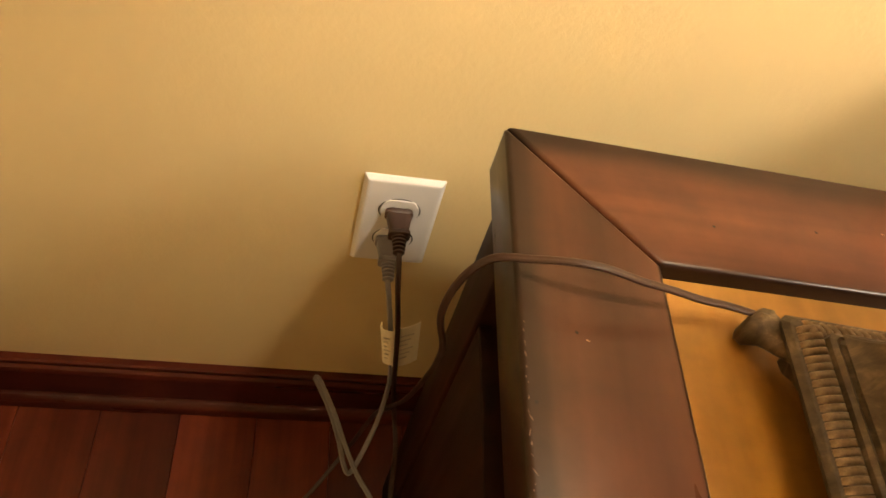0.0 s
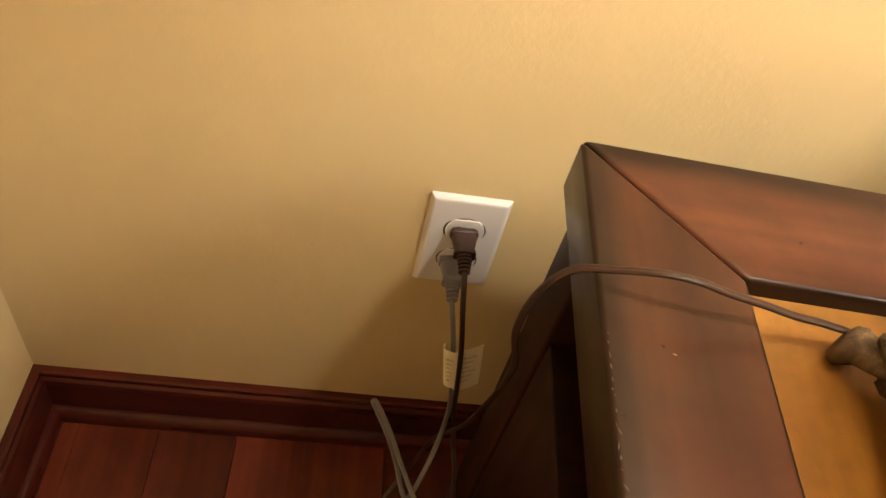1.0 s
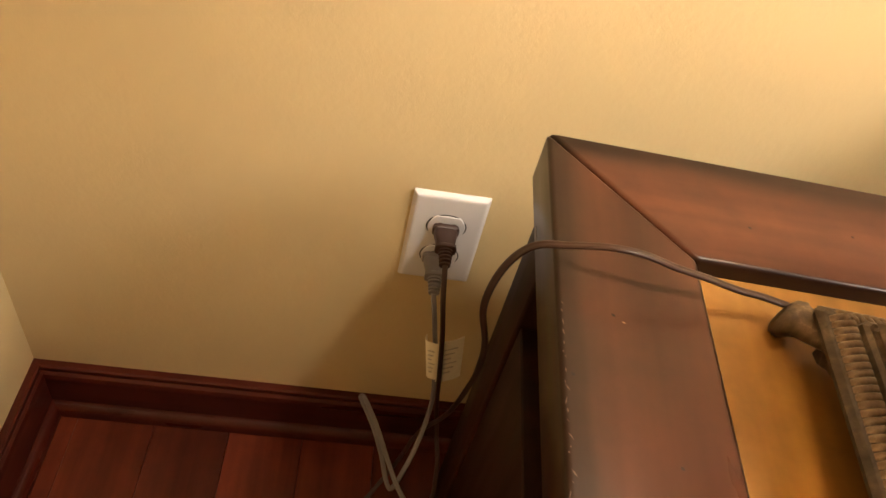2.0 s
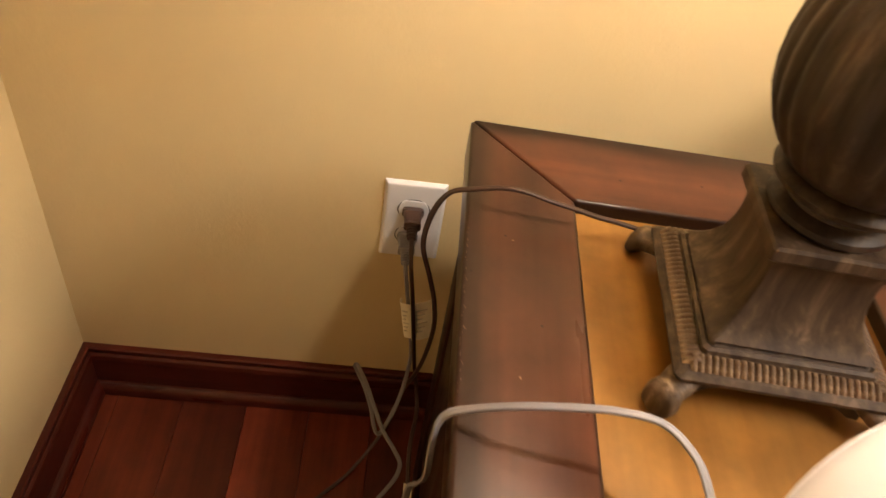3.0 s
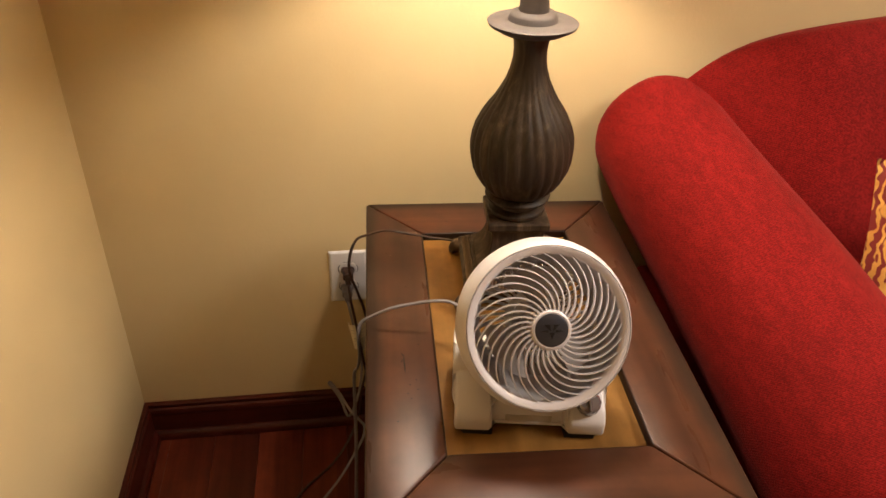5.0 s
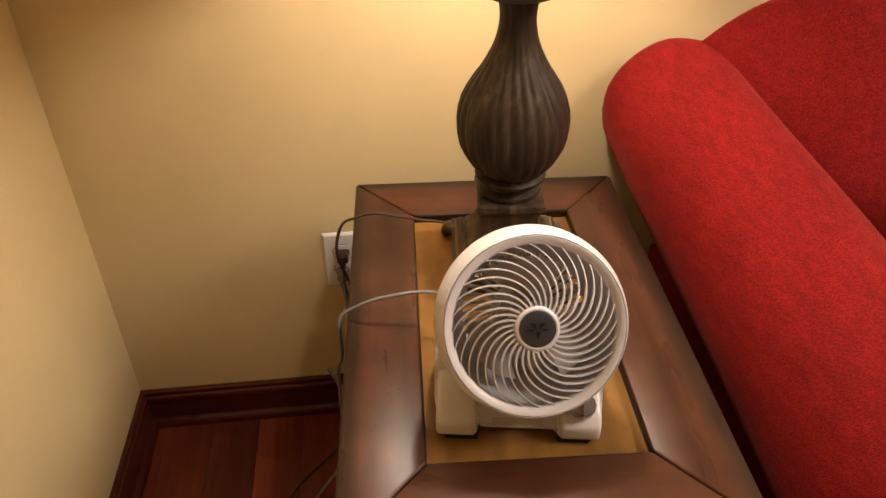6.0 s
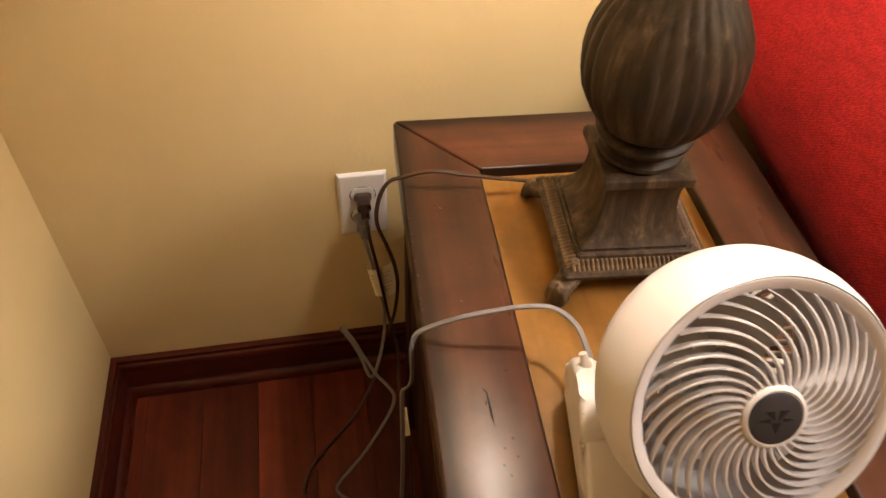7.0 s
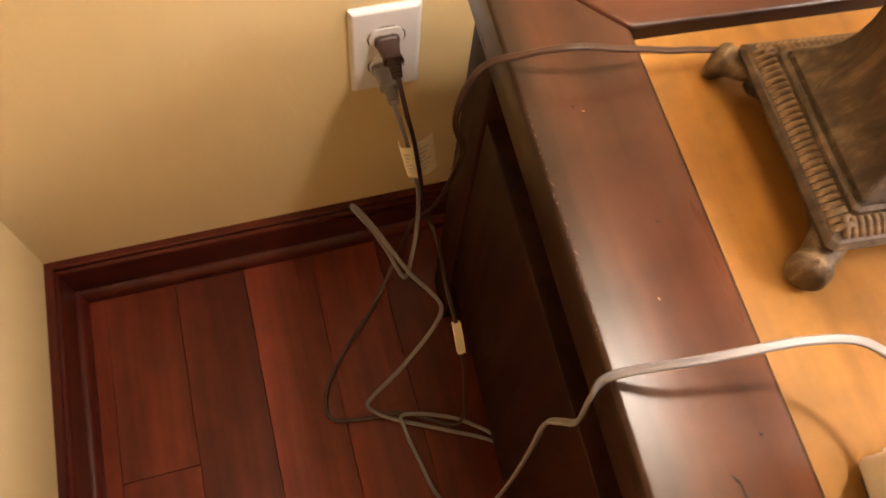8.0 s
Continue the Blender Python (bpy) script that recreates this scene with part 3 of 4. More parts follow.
# ---- desk fan ----
fan = thing("desk_fan", "small white plastic desk fan tilted upwards on the end table", "fan", pose(0.2005, -0.546, PANEL, 0, 0, -9.6))
ELEV = 31.0
head_m = pose(0.0105, -0.045, 0.1420, 0, 0, 6) @ pose(0, 0, 0, 90 - ELEV, 0, 0)
foot_pts = [(-0.081, 0.050), (-0.0825, -0.054), (-0.075, -0.064), (-0.042, -0.064), (-0.040, -0.047), (0.040, -0.047), (0.042, -0.064), (0.075, -0.064), (0.0825, -0.054), (0.081, 0.050), (0.070, 0.060), (-0.070, 0.060)]
bm = bmesh.new()
lo = [bm.verts.new((x, y, 0.0065)) for x, y in foot_pts]
mid = [bm.verts.new((x, y, 0.022)) for x, y in foot_pts]
hi = [bm.verts.new((x * 0.955, y * 0.90 + 0.003, 0.036 + max(0, (y + 0.04)) * 0.16)) for x, y in foot_pts]
n = len(foot_pts)
for a, b in ((lo, mid), (mid, hi)):
    for k in range(n):
        bm.faces.new((a[k], a[(k + 1) % n], b[(k + 1) % n], b[k]))
bm.faces.new(lo[::-1])
bm.faces.new(hi)
bmesh.ops.bevel(bm, geom=bm.edges[:], offset=0.003, segments=2, affect="EDGES")
base = part("base", bm, WHITE, fan, smooth=45)
# black rubber strip that also stands in for the shadow gap here
part("rubber_skirt", prism([(x * 0.965, y * 0.955) for x, y in foot_pts], 0.0, 0.0067), RUBBERSHADE, base, "black rubber underside, also painting the shadow gap below the base")
part("label_window", block(-0.026, 0.026, -0.0485, -0.046, 0.010, 0.018), plain("pale_label", (0.5, 0.47, 0.42), 0.5), base)
# sloping pods at either side of the base
for sx in (-1, 1):
    pod_pts = [(-0.0645, 0.0068), (-0.0655, 0.026), (-0.056, 0.037), (-0.012, 0.059), (0.036, 0.062), (0.056, 0.034), (0.057, 0.0068)]
    pod = part("side_pod", prism(pod_pts, -0.0205, 0.0205, 0.0045, 3), WHITE, base, smooth=45)
    pod.matrix_basis = Matrix(((0, 0, 1, sx * 0.0630), (1, 0, 0, 0), (0, 1, 0, 0), (0, 0, 0, 1)))
# side arms of the cradle, rising from the base to the pivots
for sx in (-1, 1):
    pts = []
    for k in range(15):
        a = radians(-10 + 200 * k / 14)
        pts.append((0.018 + 0.038 * math.cos(a), 0.051 + 0.024 * math.sin(a)))
    pts += [(-0.052, 0.026), (0.057, 0.026)]
    bm = prism(pts, -0.0105, 0.0105, 0.0065, 4)
    arm = part("cradle_arm", bm, WHITE, fan, smooth=45)
    arm.matrix_basis = Matrix(((0, 0, 1, sx * 0.0765), (1, 0, 0, 0), (0, 1, 0, 0), (0, 0, 0, 1)))
# housing: a ring turned about the blowing axis, d towards the viewer
ring = [(0.0868, 0.0005), (0.0880, -0.0015), (0.0910, -0.010), (0.0935, -0.022), (0.0945, -0.036), (0.0930, -0.050), (0.0890, -0.062), (0.0855, -0.066),
        (0.0835, -0.064), (0.0850, -0.056), (0.0860, -0.045), (0.0850, -0.020), (0.0845, -0.010), (0.0862, -0.001)]
housing = part("housing", lathe(ring, 96, closed=True), WHITE, fan, smooth=45)
housing.matrix_basis = head_m
grille = part("grille_ring", lathe([(0.0861, -0.0008), (0.0855, 0.0008), (0.0835, 0.0006), (0.0790, -0.0022), (0.0772, -0.0042), (0.0772, -0.0090), (0.0830, -0.0095), (0.0842, -0.006)], 96, closed=True), VANE, fan, smooth=45)
grille.matrix_basis = head_m


def vane_mesh():
    bm = bmesh.new()
    rows = []
    n = 14
    for i in range(n + 1):
        s = i / n
        r = 0.0205 + (0.0776 - 0.0205) * s
        a = radians(58) * s ** 1.25
        dome = 0.0125 * (1 - s ** 2) - 0.0022
        deep = 0.0055
        da = 0.00085 / r
        row = []
        for aa, d in ((a - da, dome), (a + da, dome), (a + da, dome - deep), (a - da, dome - deep)):
            row.append(bm.verts.new((r * math.cos(aa), r * math.sin(aa), d)))
        rows.append(row)
    for p, q in zip(rows, rows[1:]):
        for k in range(4):
            bm.faces.new((p[k], p[(k + 1) % 4], q[(k + 1) % 4], q[k]))
    bm.faces.new(rows[0][::-1])
    bm.faces.new(rows[-1])
    return bm


VANES = 32
first = part("vane", vane_mesh(), VANE, grille)
for k in range(1, VANES):
    v = new("vane", first.data)
    v.parent = grille
    v.matrix_basis = pose(0, 0, 0, 0, 0, 360 * k / VANES)
boss = part("hub", lathe([(0.0215, 0.000), (0.0218, 0.008), (0.0205, 0.0115), (0.0185, 0.0125), (0.0172, 0.0118), (0.005, 0.0118)], 48), VANE, grille, smooth=40)
badge = part("badge", lathe([(0.0170, 0.0116), (0.0172, 0.0126), (0.0150, 0.0134), (0.0010, 0.0138)], 48), HUBM, grille, "glossy dark badge with blue-grey reflection in its colour", smooth=60)
for tri in (((-0.008, 0.006), (-0.002, 0.006), (-0.001, -0.001)), ((0.008, 0.006), (0.002, 0.006), (0.001, -0.001)), ((-0.003, -0.002), (0.003, -0.002), (0, -0.009)), ((-0.012, -0.0005), (-0.004, 0.0008), (-0.004, -0.0022)), ((0.012, -0.0005), (0.004, 0.0008), (0.004, -0.0022))):
    part("badge_mark", prism(list(tri), 0.0128, 0.0141), MARK, badge)
duct = part("duct", lathe([(0.0848, -0.040), (0.0835, -0.050), (0.0770, -0.064), (0.0640, -0.0740), (0.0640, -0.0765), (0.0790, -0.0665), (0.0845, -0.058)], 64, closed=True), WHITE, housing, smooth=45)
# blades and the rear guard
rotor = part("rotor", lathe([(0.020, -0.052), (0.021, -0.030), (0.019, -0.024), (0.004, -0.022)], 32), BLADE, fan, smooth=45)
rotor.matrix_basis = head_m


def blade_mesh():
    bm = bmesh.new()
    rows = []
    for i in range(9):
        s = i / 8
        r = 0.018 + 0.045 * s
        wide = radians(46 + 34 * s)
        row = []
        for j in range(9):
            u = j / 8
            a = wide * (u - 0.5) + radians(14) * s
            d = -0.028 - 0.020 * u + 0.004 * math.sin(math.pi * u)
            row.append((r * math.cos(a), r * math.sin(a), d))
        rows.append(row)
    top = [[bm.verts.new(p) for p in row] for row in rows]
    low = [[bm.verts.new((x, y, z - 0.0014)) for x, y, z in row] for row in rows]
    for i in range(8):
        for j in range(8):
            bm.faces.new((top[i][j], top[i + 1][j], top[i + 1][j + 1], top[i][j + 1]))
            bm.faces.new((low[i][j], low[i][j + 1], low[i + 1][j + 1], low[i + 1][j]))
    for i in range(8):
        bm.faces.new((top[i][0], low[i][0], low[i + 1][0], top[i + 1][0]))
        bm.faces.new((top[i][8], top[i + 1][8], low[i + 1][8], low[i][8]))
        bm.faces.new((top[0][i], top[0][i + 1], low[0][i + 1], low[0][i]))
        bm.faces.new((top[8][i], low[8][i], low[8][i + 1], top[8][i + 1]))
    return bm


b0 = part("blade", blade_mesh(), BLADE, rotor, smooth=50)
b0.matrix_basis = pose(0, 0, 0, 0, 0, 84)
for k in (1, 2):
    b = new("blade", b0.data)
    b.parent = rotor
    b.matrix_basis = pose(0, 0, 0, 0, 0, 84 + 120 * k)
motor = part("motor_cover", lathe([(0.030, -0.056), (0.034, -0.066), (0.033, -0.090), (0.026, -0.102), (0.004, -0.106)], 40), WHITE, fan, smooth=45)
motor.matrix_basis = head_m
guard = part("rear_guard", lathe([(0.0845, -0.0645), (0.0862, -0.0670), (0.0840, -0.0695), (0.0815, -0.0670)], 64, closed=True), WHITE, fan, smooth=60)
guard.matrix_basis = head_m
s0 = None
for k in range(40):
    if s0 is None:
        s0 = part("guard_bar", sweep([Vector((0.031, 0, -0.094)), Vector((0.048, 0.003, -0.0900)), Vector((0.058, 0.006, -0.0840)), Vector((0.0655, 0.009, -0.0765))], [(-0.0016, -0.002), (0.0016, -0.002), (0.0016, 0.002), (-0.0016, 0.002)]), WHITE, guard)
        s = s0
    else:
        s = new("guard_bar", s0.data)
        s.parent = guard
    s.matrix_basis = pose(0, 0, 0, 0, 0, 360 * k / 40)
knob = part("knob", lathe([(0.0125, 0.0), (0.0135, 0.003), (0.0125, 0.012), (0.0100, 0.0145), (0.002, 0.015)], 28, lambda a, z, r: r * (1 + 0.03 * math.cos(14 * a) * (z > 0.001))), KNOBM, fan, "smoke-grey speed knob", smooth=35)
knob.matrix_basis = pose(0.0635, -0.049, 0.0405, 34, 0, 0)
part("pointer", block(-0.002, 0.002, -0.012, 0.012, 0.0145, 0.0185, 0.001, 1), KNOBM, knob)
relief = part("strain_relief", lathe([(0.0048, 0.0), (0.0048, 0.005), (0.0036, 0.008), (0.0032, 0.014), (0.002, 0.0145)], 16), WHITE, fan, smooth=40)
relief.matrix_basis = pose(-0.0765, 0.036, 0.0680, -25, -20, 0)

# ---- sofa ----
sofa = thing("sofa", "red chenille sofa with a rounded roll arm", "sofa", pose(0.545, -0.022, 0))
AR, AZ, SAG, OUT = 0.1115, 0.6675, 0.255, 0.105
bm = bmesh.new()
rings = []
stations = [(0.0, 0.70), (0.001, 0.88), (0.005, 0.945), (0.014, 0.985), (0.026, 0.995), (0.040, 1.0)]
stations += [(0.040 + 0.905 * k / 30, 1.0 + 0.28 * k / 30) for k in range(1, 31)] + [(0.955, 1.20), (0.965, 1.08), (0.970, 0.85)]
for d, f in stations:
    ring_v = []
    for k in range(40):
        a = 2 * math.pi * k / 40
        wob = 0.004 * noise.noise(Vector((math.cos(a) * 1.5, d * 4, math.sin(a) * 1.5)))
        ring_v.append(bm.verts.new((OUT * d + (AR * f + wob) * math.cos(a), -d - 0.24 * AR * f * math.sin(a) * min(1.0, d / 0.25), AZ - SAG * d + (AR * f + wob) * math.sin(a))))
    rings.append(ring_v)
for a, b in zip(rings, rings[1:]):
    for k in range(40):
        bm.faces.new((a[k], a[(k + 1) % 40], b[(k + 1) % 40], b[k]))
bm.faces.new(rings[0])
bm.faces.new(rings[-1])
part("arm", bm, RED, sofa, smooth=60)
part("arm_panel", prism([(0.005, -0.02), (0.060, -0.94), (0.150, -0.94), (0.105, -0.02)], 0.08, 0.40, 0.012, 3), RED, sofa, smooth=50)


def back_mesh():
    bm = bmesh.new()
    rows = []
    n = 46
    for i in range(n + 1):
        x = 0.028 + 1.73 * (i / n) ** 1.6
        ztop = min(0.768 + 0.115 * (1 - math.exp(-(x - 0.028) / 0.10)) + 0.04 * (x - 0.028), 0.915)
        # the rounded corner tucks in behind the arm
        k = 0.06 + 0.94 * math.sin(min(1.0, (x - 0.028) / 0.20) * math.pi / 2)
        prof = [(-0.40, 0.40), (-0.36, 0.45), (-0.31, 0.52), (-0.27, 0.60), (-0.235, ztop - 0.17), (-0.205, ztop - 0.10), (-0.175, ztop - 0.05), (-0.145, ztop - 0.018), (-0.115, ztop),
                (-0.085, ztop - 0.004), (-0.055, ztop - 0.035), (-0.04, ztop - 0.10), (-0.035, 0.40), (-0.035, 0.10), (-0.38, 0.10)]
        row = []
        for y, z in prof:
            w = 0.006 * noise.noise(Vector((x * 5, y * 6, z * 6)))
            fwd = -0.013 + (y + 0.035) * k
            clear = max(x, 0.085) if z < 0.66 else x
            if fwd < -0.10:
                clear = max(clear, 0.060 - 0.12 * fwd)
            row.append(bm.verts.new((clear, fwd + w, z + w)))
        rows.append(row)
    m = len(rows[0])
    for p, q in zip(rows, rows[1:]):
        for k in range(m):
            bm.faces.new((p[k], p[(k + 1) % m], q[(k + 1) % m], q[k]))
    bm.faces.new(rows[0])
    bm.faces.new(rows[-1])
    return bm


part("backrest", back_mesh(), RED, sofa, smooth=70)
seat = superbox(0.80, 0.33, 0.085, 0.3, 40, 16)
part("seat_cushion", seat, RED, sofa, smooth=70).matrix_basis = Matrix.Translation((0.90, -0.64, 0.36))
part("seat_base", block(0.078, 1.75, -0.95, -0.40, 0.08, 0.315, 0.01, 2), RED, sofa)
for x in (0.0, 1.65):
    for y in (-0.90, -0.10):
        part("sofa_leg", prism([(x - 0.02, y - 0.02), (x + 0.05, y - 0.02), (x + 0.05, y + 0.05), (x - 0.02, y + 0.05)], 0.0, 0.082, 0.004, 1), POSTSHADE, sofa)

# ---- throw pillow ----
pillow = thing("throw_pillow", "burgundy and gold leaf-print throw pillow leaning on the sofa back", "pillow", pose(0.895, -0.415, 0.572, 66, 5, -12))


def pillow_mesh():
    bm = bmesh.new()
    n = 28
    grid = {}
    for side in (1, -1):
        for i in range(n + 1):
            for j in range(n + 1):
                u, v = 2 * i / n - 1, 2 * j / n - 1
                rim = i in (0, n) or j in (0, n)
                if side == -1 and rim:
                    grid[side, i, j] = grid[1, i, j]
                    continue
                puff = ((1 - u ** 2) * (1 - v ** 2)) ** 0.55
                pinch = 1 - 0.07 * (1 - u * u) * abs(v) ** 3 - 0.0
                pinch2 = 1 - 0.07 * (1 - v * v) * abs(u) ** 3
                grid[side, i, j] = bm.verts.new((0.178 * u * pinch2, 0.178 * v * pinch, side * 0.06 * puff))
    for side in (1, -1):
        for i in range(n):
            for j in range(n):
                bm.faces.new((grid[side, i, j], grid[side, i + 1, j], grid[side, i + 1, j + 1], grid[side, i, j + 1]))
    return bm


part("pillow_cover", pillow_mesh(), LEAF, pillow, smooth=80)


# ---- power cords ----
def plug(parent, mat, at, ridge_mat):
    """A flat two-prong plug pointing out of the wall, with a ribbed neck."""
    body = bmesh.new()
    rings = []
    for y, hx, hz in ((-0.0088, 0.0122, 0.0066), (-0.0122, 0.0124, 0.0068), (-0.0132, 0.0108, 0.0060), (-0.0148, 0.0110, 0.0062), (-0.0290, 0.0080, 0.0056), (-0.0298, 0.0096, 0.0064), (-0.0330, 0.0096, 0.0064), (-0.0340, 0.0068, 0.0050)):
        rings.append([body.verts.new((hx * math.copysign(abs(math.cos(a)) ** 0.5, math.cos(a)), y, hz * math.copysign(abs(math.sin(a)) ** 0.5, math.sin(a)))) for a in (2 * math.pi * (k + 0.5) / 20 for k in range(20))])
    for a, b in zip(rings, rings[1:]):
        for k in range(20):
            body.faces.new((a[k], a[(k + 1) % 20], b[(k + 1) % 20], b[k]))
    body.faces.new(rings[0])
    body.faces.new(rings[-1])
    p = part("plug", body, mat, parent, smooth=45)
    p.matrix_basis = Matrix.Translation(at) @ Matrix.Diagonal((1.0, 1.1, 1.0, 1))
    for k in range(5):
        r = 0.0068 - 0.0004 * k
        rr = part("ridge", lathe([(r - 0.001, -0.0010), (r, -0.0006), (r, 0.0006), (r - 0.001, 0.0010)], 16), ridge_mat, p, smooth=30)
        rr.matrix_basis = pose(0, -0.0350 - 0.0029 * k, -0.0004 * k * k * 0.5, 90, 0, 0) @ Matrix.Diagonal((1.0, 0.8, 1, 1))
    for sx in (-0.0063, 0.0063):
        part("prong", block(sx - 0.0007, sx + 0.0007, -0.0096, -0.0088, -0.003, 0.003), BRASS, p)


lamp_cord = thing("lamp_power_cord", "brown two-wire lamp cord plugged into the wall outlet", "power cord")
plug(lamp_cord, BROWN, (-0.0005, 0, 0.3995), BROWN)
LC = [(-0.0005, -0.039, 0.3993), (0.0, -0.055, 0.395), (0.002, -0.074, 0.376), (0.008, -0.086, 0.340), (0.0145, -0.090, 0.290), (0.022, -0.092, 0.230), (0.030, -0.102, 0.185), (0.031, -0.135, 0.185), (0.024, -0.19, 0.195),
      (0.0255, -0.238, 0.172), (0.030, -0.275, 0.09), (0.020, -0.300, 0.012), (-0.040, -0.268, 0.004), (-0.095, -0.262, 0.0035), (-0.131, -0.250, 0.0035), (-0.128, -0.215, 0.0035), (-0.100, -0.175, 0.0035), (-0.045, -0.120, 0.008),
      (0.000, -0.075, 0.06), (0.014, -0.085, 0.16), (0.027, -0.118, 0.260), (0.031, -0.140, 0.350), (0.024, -0.165, 0.420), (0.013, -0.190, 0.480), (0.002, -0.197, 0.525), (0.005, -0.197, 0.560), (0.016, -0.200, 0.5865), (0.034, -0.207, 0.5985), (0.0535, -0.2145, 0.6085), (0.0706, -0.218, 0.6100), (0.0895, -0.2205, 0.606),
      (0.1088, -0.2215, 0.602), (0.129, -0.2225, 0.597), (0.148, -0.2222, 0.593), (0.170, -0.226, 0.589), (0.195, -0.250, 0.592)]
part("cord", sweep(glide(LC, 8), twin(0.00130), lay=True), BROWN, lamp_cord, smooth=60)
clip = part("cord_tag", sweep([Vector((0.0250, -0.226, 0.183)), Vector((0.0255, -0.238, 0.172)), Vector((0.0270, -0.250, 0.150))], [(-0.0045, -0.0032), (0.0045, -0.0032), (0.0045, 0.0032), (-0.0045, 0.0032)]), PAPER, lamp_cord, "small cream paper tag")

fan_cord = thing("fan_power_cord", "pale grey two-wire fan cord with a paper tag", "power cord")
plug(fan_cord, GREYV, (-0.0035, 0, 0.3605), GREYV)
FC = [(-0.0035, -0.039, 0.3603), (-0.0035, -0.052, 0.356), (0.000, -0.066, 0.342), (0.006, -0.077, 0.312), (0.0125, -0.082, 0.272), (0.0165, -0.090, 0.232), (0.010, -0.112, 0.190), (-0.004, -0.140, 0.166), (-0.013, -0.152, 0.163), (-0.019, -0.142, 0.166), (-0.024, -0.115, 0.160),
      (-0.034, -0.078, 0.150), (-0.047, -0.045, 0.142), (-0.0505, -0.037, 0.142), (-0.046, -0.041, 0.147), (-0.031, -0.082, 0.160), (-0.018, -0.125, 0.170), (-0.006, -0.156, 0.173), (0.007, -0.183, 0.181), (0.015, -0.203, 0.179),
      (0.004, -0.215, 0.150), (-0.035, -0.232, 0.085), (-0.074, -0.245, 0.035), (-0.082, -0.252, 0.016), (-0.060, -0.270, 0.008), (-0.010, -0.295, 0.006), (0.050, -0.325, 0.005), (0.085, -0.350, 0.005), (0.070, -0.330, 0.006), (0.020, -0.292, 0.010), (-0.040, -0.272, 0.012),
      (-0.044, -0.290, 0.008), (-0.036, -0.333, 0.006), (-0.026, -0.378, 0.012), (-0.016, -0.410, 0.10), (-0.008, -0.422, 0.22), (-0.004, -0.421, 0.30), (-0.001, -0.416, 0.385), (0.000, -0.411, 0.450), (0.001, -0.406, 0.500), (0.006, -0.4095, 0.515), (0.009, -0.4155, 0.538), (0.009, -0.411, 0.575), (0.014, -0.407, 0.590), (0.027, -0.4085, 0.600), (0.050, -0.4145, 0.615), (0.075, -0.418, 0.623),
      (0.103, -0.422, 0.629), (0.126, -0.430, 0.632), (0.139, -0.450, 0.632), (0.140, -0.474, 0.633), (0.1375, -0.494, 0.638)]
part("cord", sweep(glide(FC, 8), twin(0.00132), lay=True), GREYV, fan_cord, smooth=60)


def tag_mesh(w, h, curl):
    bm = bmesh.new()
    rows = []
    for i in range(9):
        u = i / 8 - 0.5
        rows.append([(bm.verts.new((w * u, curl * (u * 2) ** 2, z)), bm.verts.new((w * u, curl * (u * 2) ** 2 - 0.0004, z))) for z in (-h / 2, h / 2)])
    for a, b in zip(rows, rows[1:]):
        bm.faces.new((a[0][0], b[0][0], b[1][0], a[1][0]))
        bm.faces.new((a[0][1], a[1][1], b[1][1], b[0][1]))
        bm.faces.new((a[1][0], b[1][0], b[1][1], a[1][1]))
        bm.faces.new((a[0][0], a[0][1], b[0][1], b[0][0]))
    for e in (rows[0], rows[-1]):
        bm.faces.new((e[0][0], e[1][0], e[1][1], e[0][1]))
    return bm


def sleeve_mesh(r, h):
    """A label wrapped once round the cord, open at the back."""
    bm = bmesh.new()
    rows = []
    for k in range(15):
        a = radians(-200 + 250 * k / 14)
        rows.append([bm.verts.new((q * r * math.cos(a), q * r * 0.75 * math.sin(a), z + 0.001 * math.sin(3 * a))) for q in (1.0, 0.93) for z in (-h / 2, h / 2)])
    for a, b in zip(rows, rows[1:]):
        for m, n in ((0, 1), (1, 3), (3, 2), (2, 0)):
            bm.faces.new((a[m], a[n], b[n], b[m]))
    for e in (rows[0], rows[-1]):
        bm.faces.new((e[0], e[1], e[3], e[2]))
    return bm


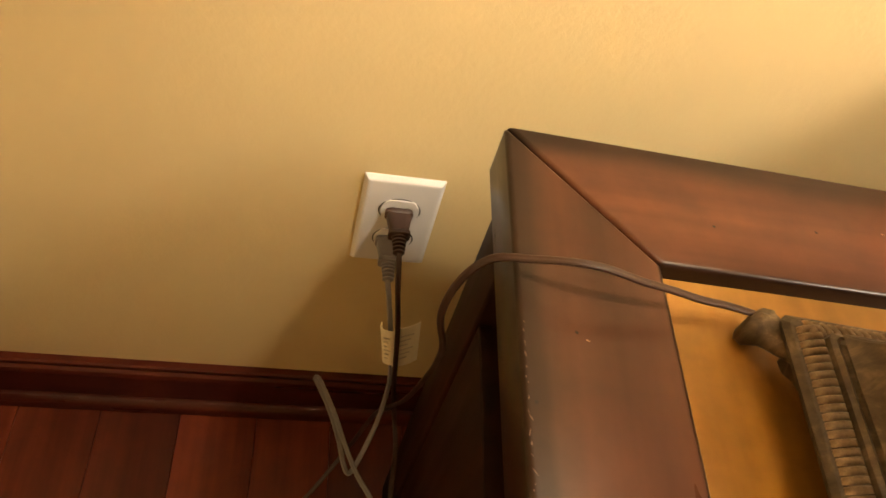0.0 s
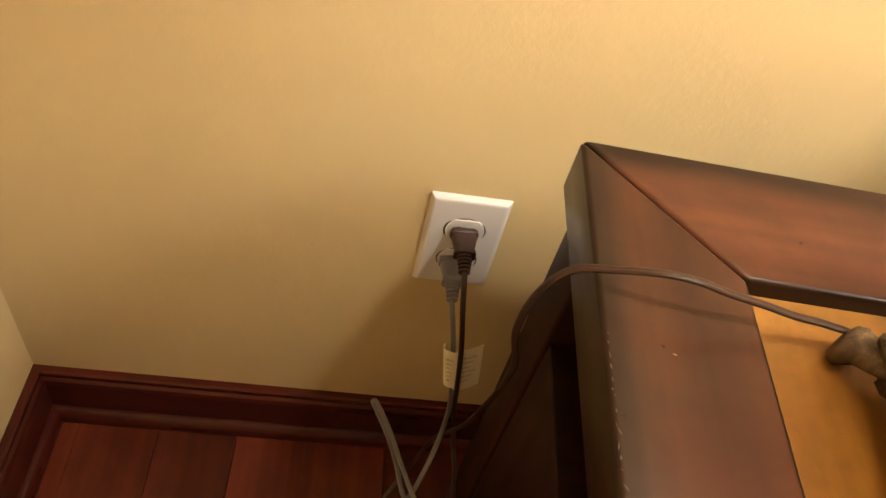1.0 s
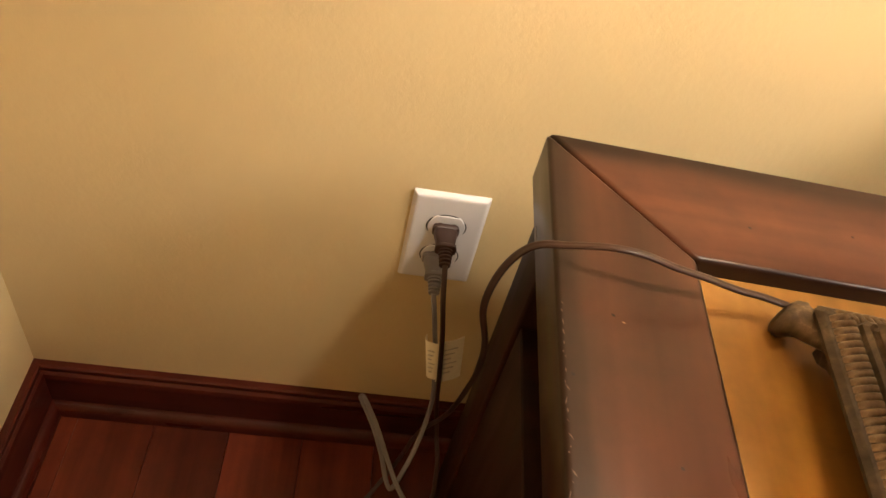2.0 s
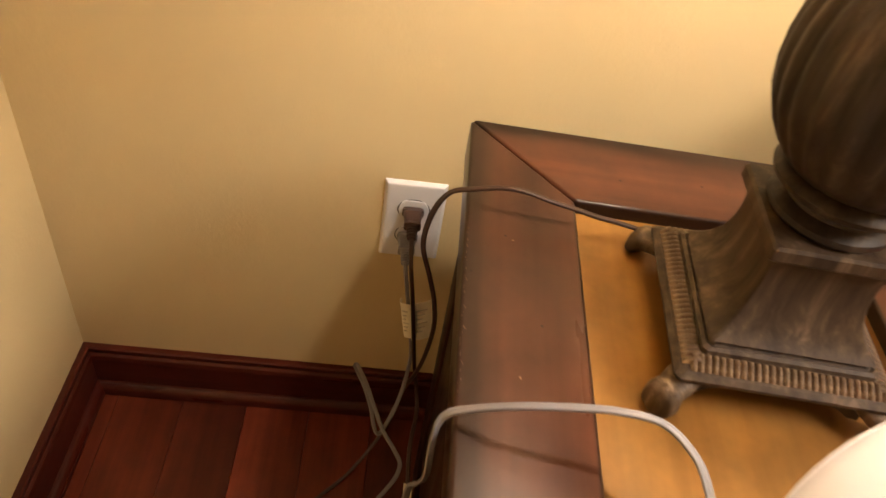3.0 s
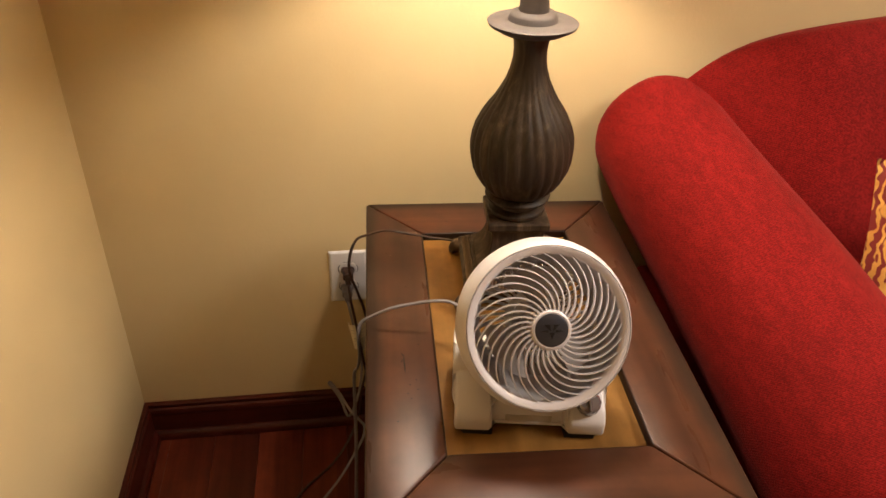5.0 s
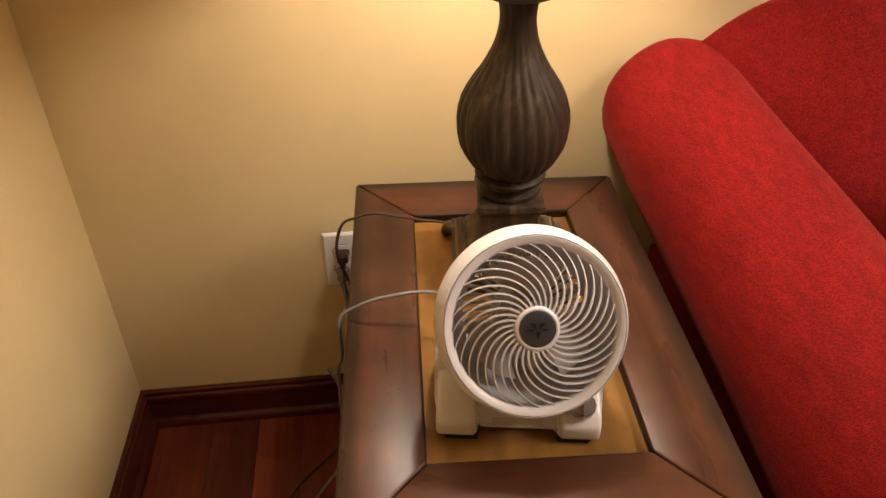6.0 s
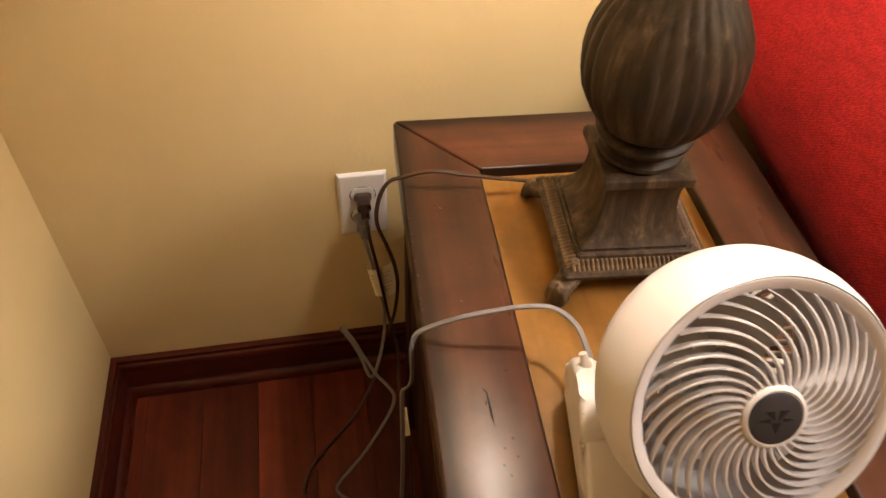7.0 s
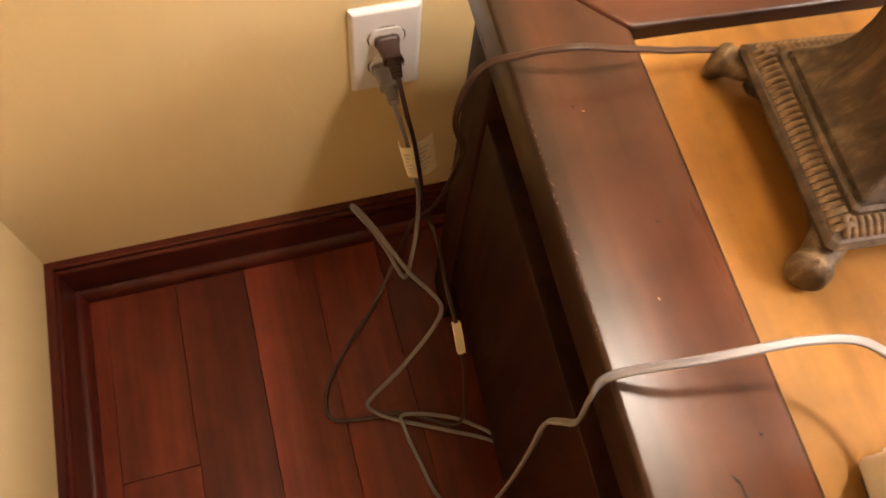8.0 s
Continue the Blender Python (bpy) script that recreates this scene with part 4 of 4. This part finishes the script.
sleeve = part("paper_tag", sleeve_mesh(0.0080, 0.058), PAPER, fan_cord, "cream paper safety tag with faint print", smooth=40)
sleeve.matrix_basis = pose(0.0075, -0.0810, 0.298, 2, -10, -20)
for k in range(6):
    z = 0.018 - 0.0066 * k
    bar = part("print_bar", block(-0.0035, 0.003 - 0.0015 * (k % 3), -0.0072, -0.0066, z - 0.0006, z + 0.0006), INK, sleeve)
flag = part("paper_tag", tag_mesh(0.026, 0.058, 0.002), PAPER, fan_cord, "cream paper safety tag with faint print", smooth=40)
flag.matrix_basis = pose(0.0240, -0.0800, 0.294, -8, -4, 20)
for k in range(6):
    z = 0.018 - 0.0066 * k
    part("print_bar", block(-0.008, 0.006 - 0.003 * (k % 3), -0.0014, -0.0009, z - 0.0006, z + 0.0006), INK, flag)

# ---- floor planks ----
GAP, PW = 0.0004, 0.0910
PROTO = {}


def plank_data(width, length):
    key = (round(width, 3), round(length, 2))
    if key not in PROTO:
        bm = bmesh.new()
        rings = []
        hx, hy, c = width / 2 - GAP / 2, length / 2 - GAP / 2, 0.0005
        for dx, z in ((0, -0.0038), (0, -c), (c, 0.0)):
            rings.append([bm.verts.new((sx * (hx - dx), sy * (hy - dx), z)) for sx, sy in ((-1, -1), (1, -1), (1, 1), (-1, 1))])
        for a, b in zip(rings, rings[1:]):
            for k in range(4):
                bm.faces.new((a[k], a[(k + 1) % 4], b[(k + 1) % 4], b[k]))
        bm.faces.new(rings[-1])
        me = bpy.data.meshes.new("plank")
        bm.to_mesh(me)
        bm.free()
        me.materials.append(PLANK)
        PROTO[key] = me
    return PROTO[key]


x = -0.021 - 5 * PW
col = 0
while x < X1:
    xa, xb = max(x, X0), min(x + PW, X1)
    if xb - xa > 0.01:
        y = -0.265 if col == 1 else -random.choice((0.45, 0.6, 0.75, 0.9, 1.05))
        top = Y1
        while top > Y0 + 0.01:
            low_y = max(y, Y0)
            ob = new("plank", plank_data(xb - xa, top - low_y))
            ob.parent = floor
            ob.location = ((xa + xb) / 2, (top + low_y) / 2, 0)
            top, y = low_y, low_y - random.choice((0.6, 0.75, 0.9, 1.2))
    x += PW
    col += 1
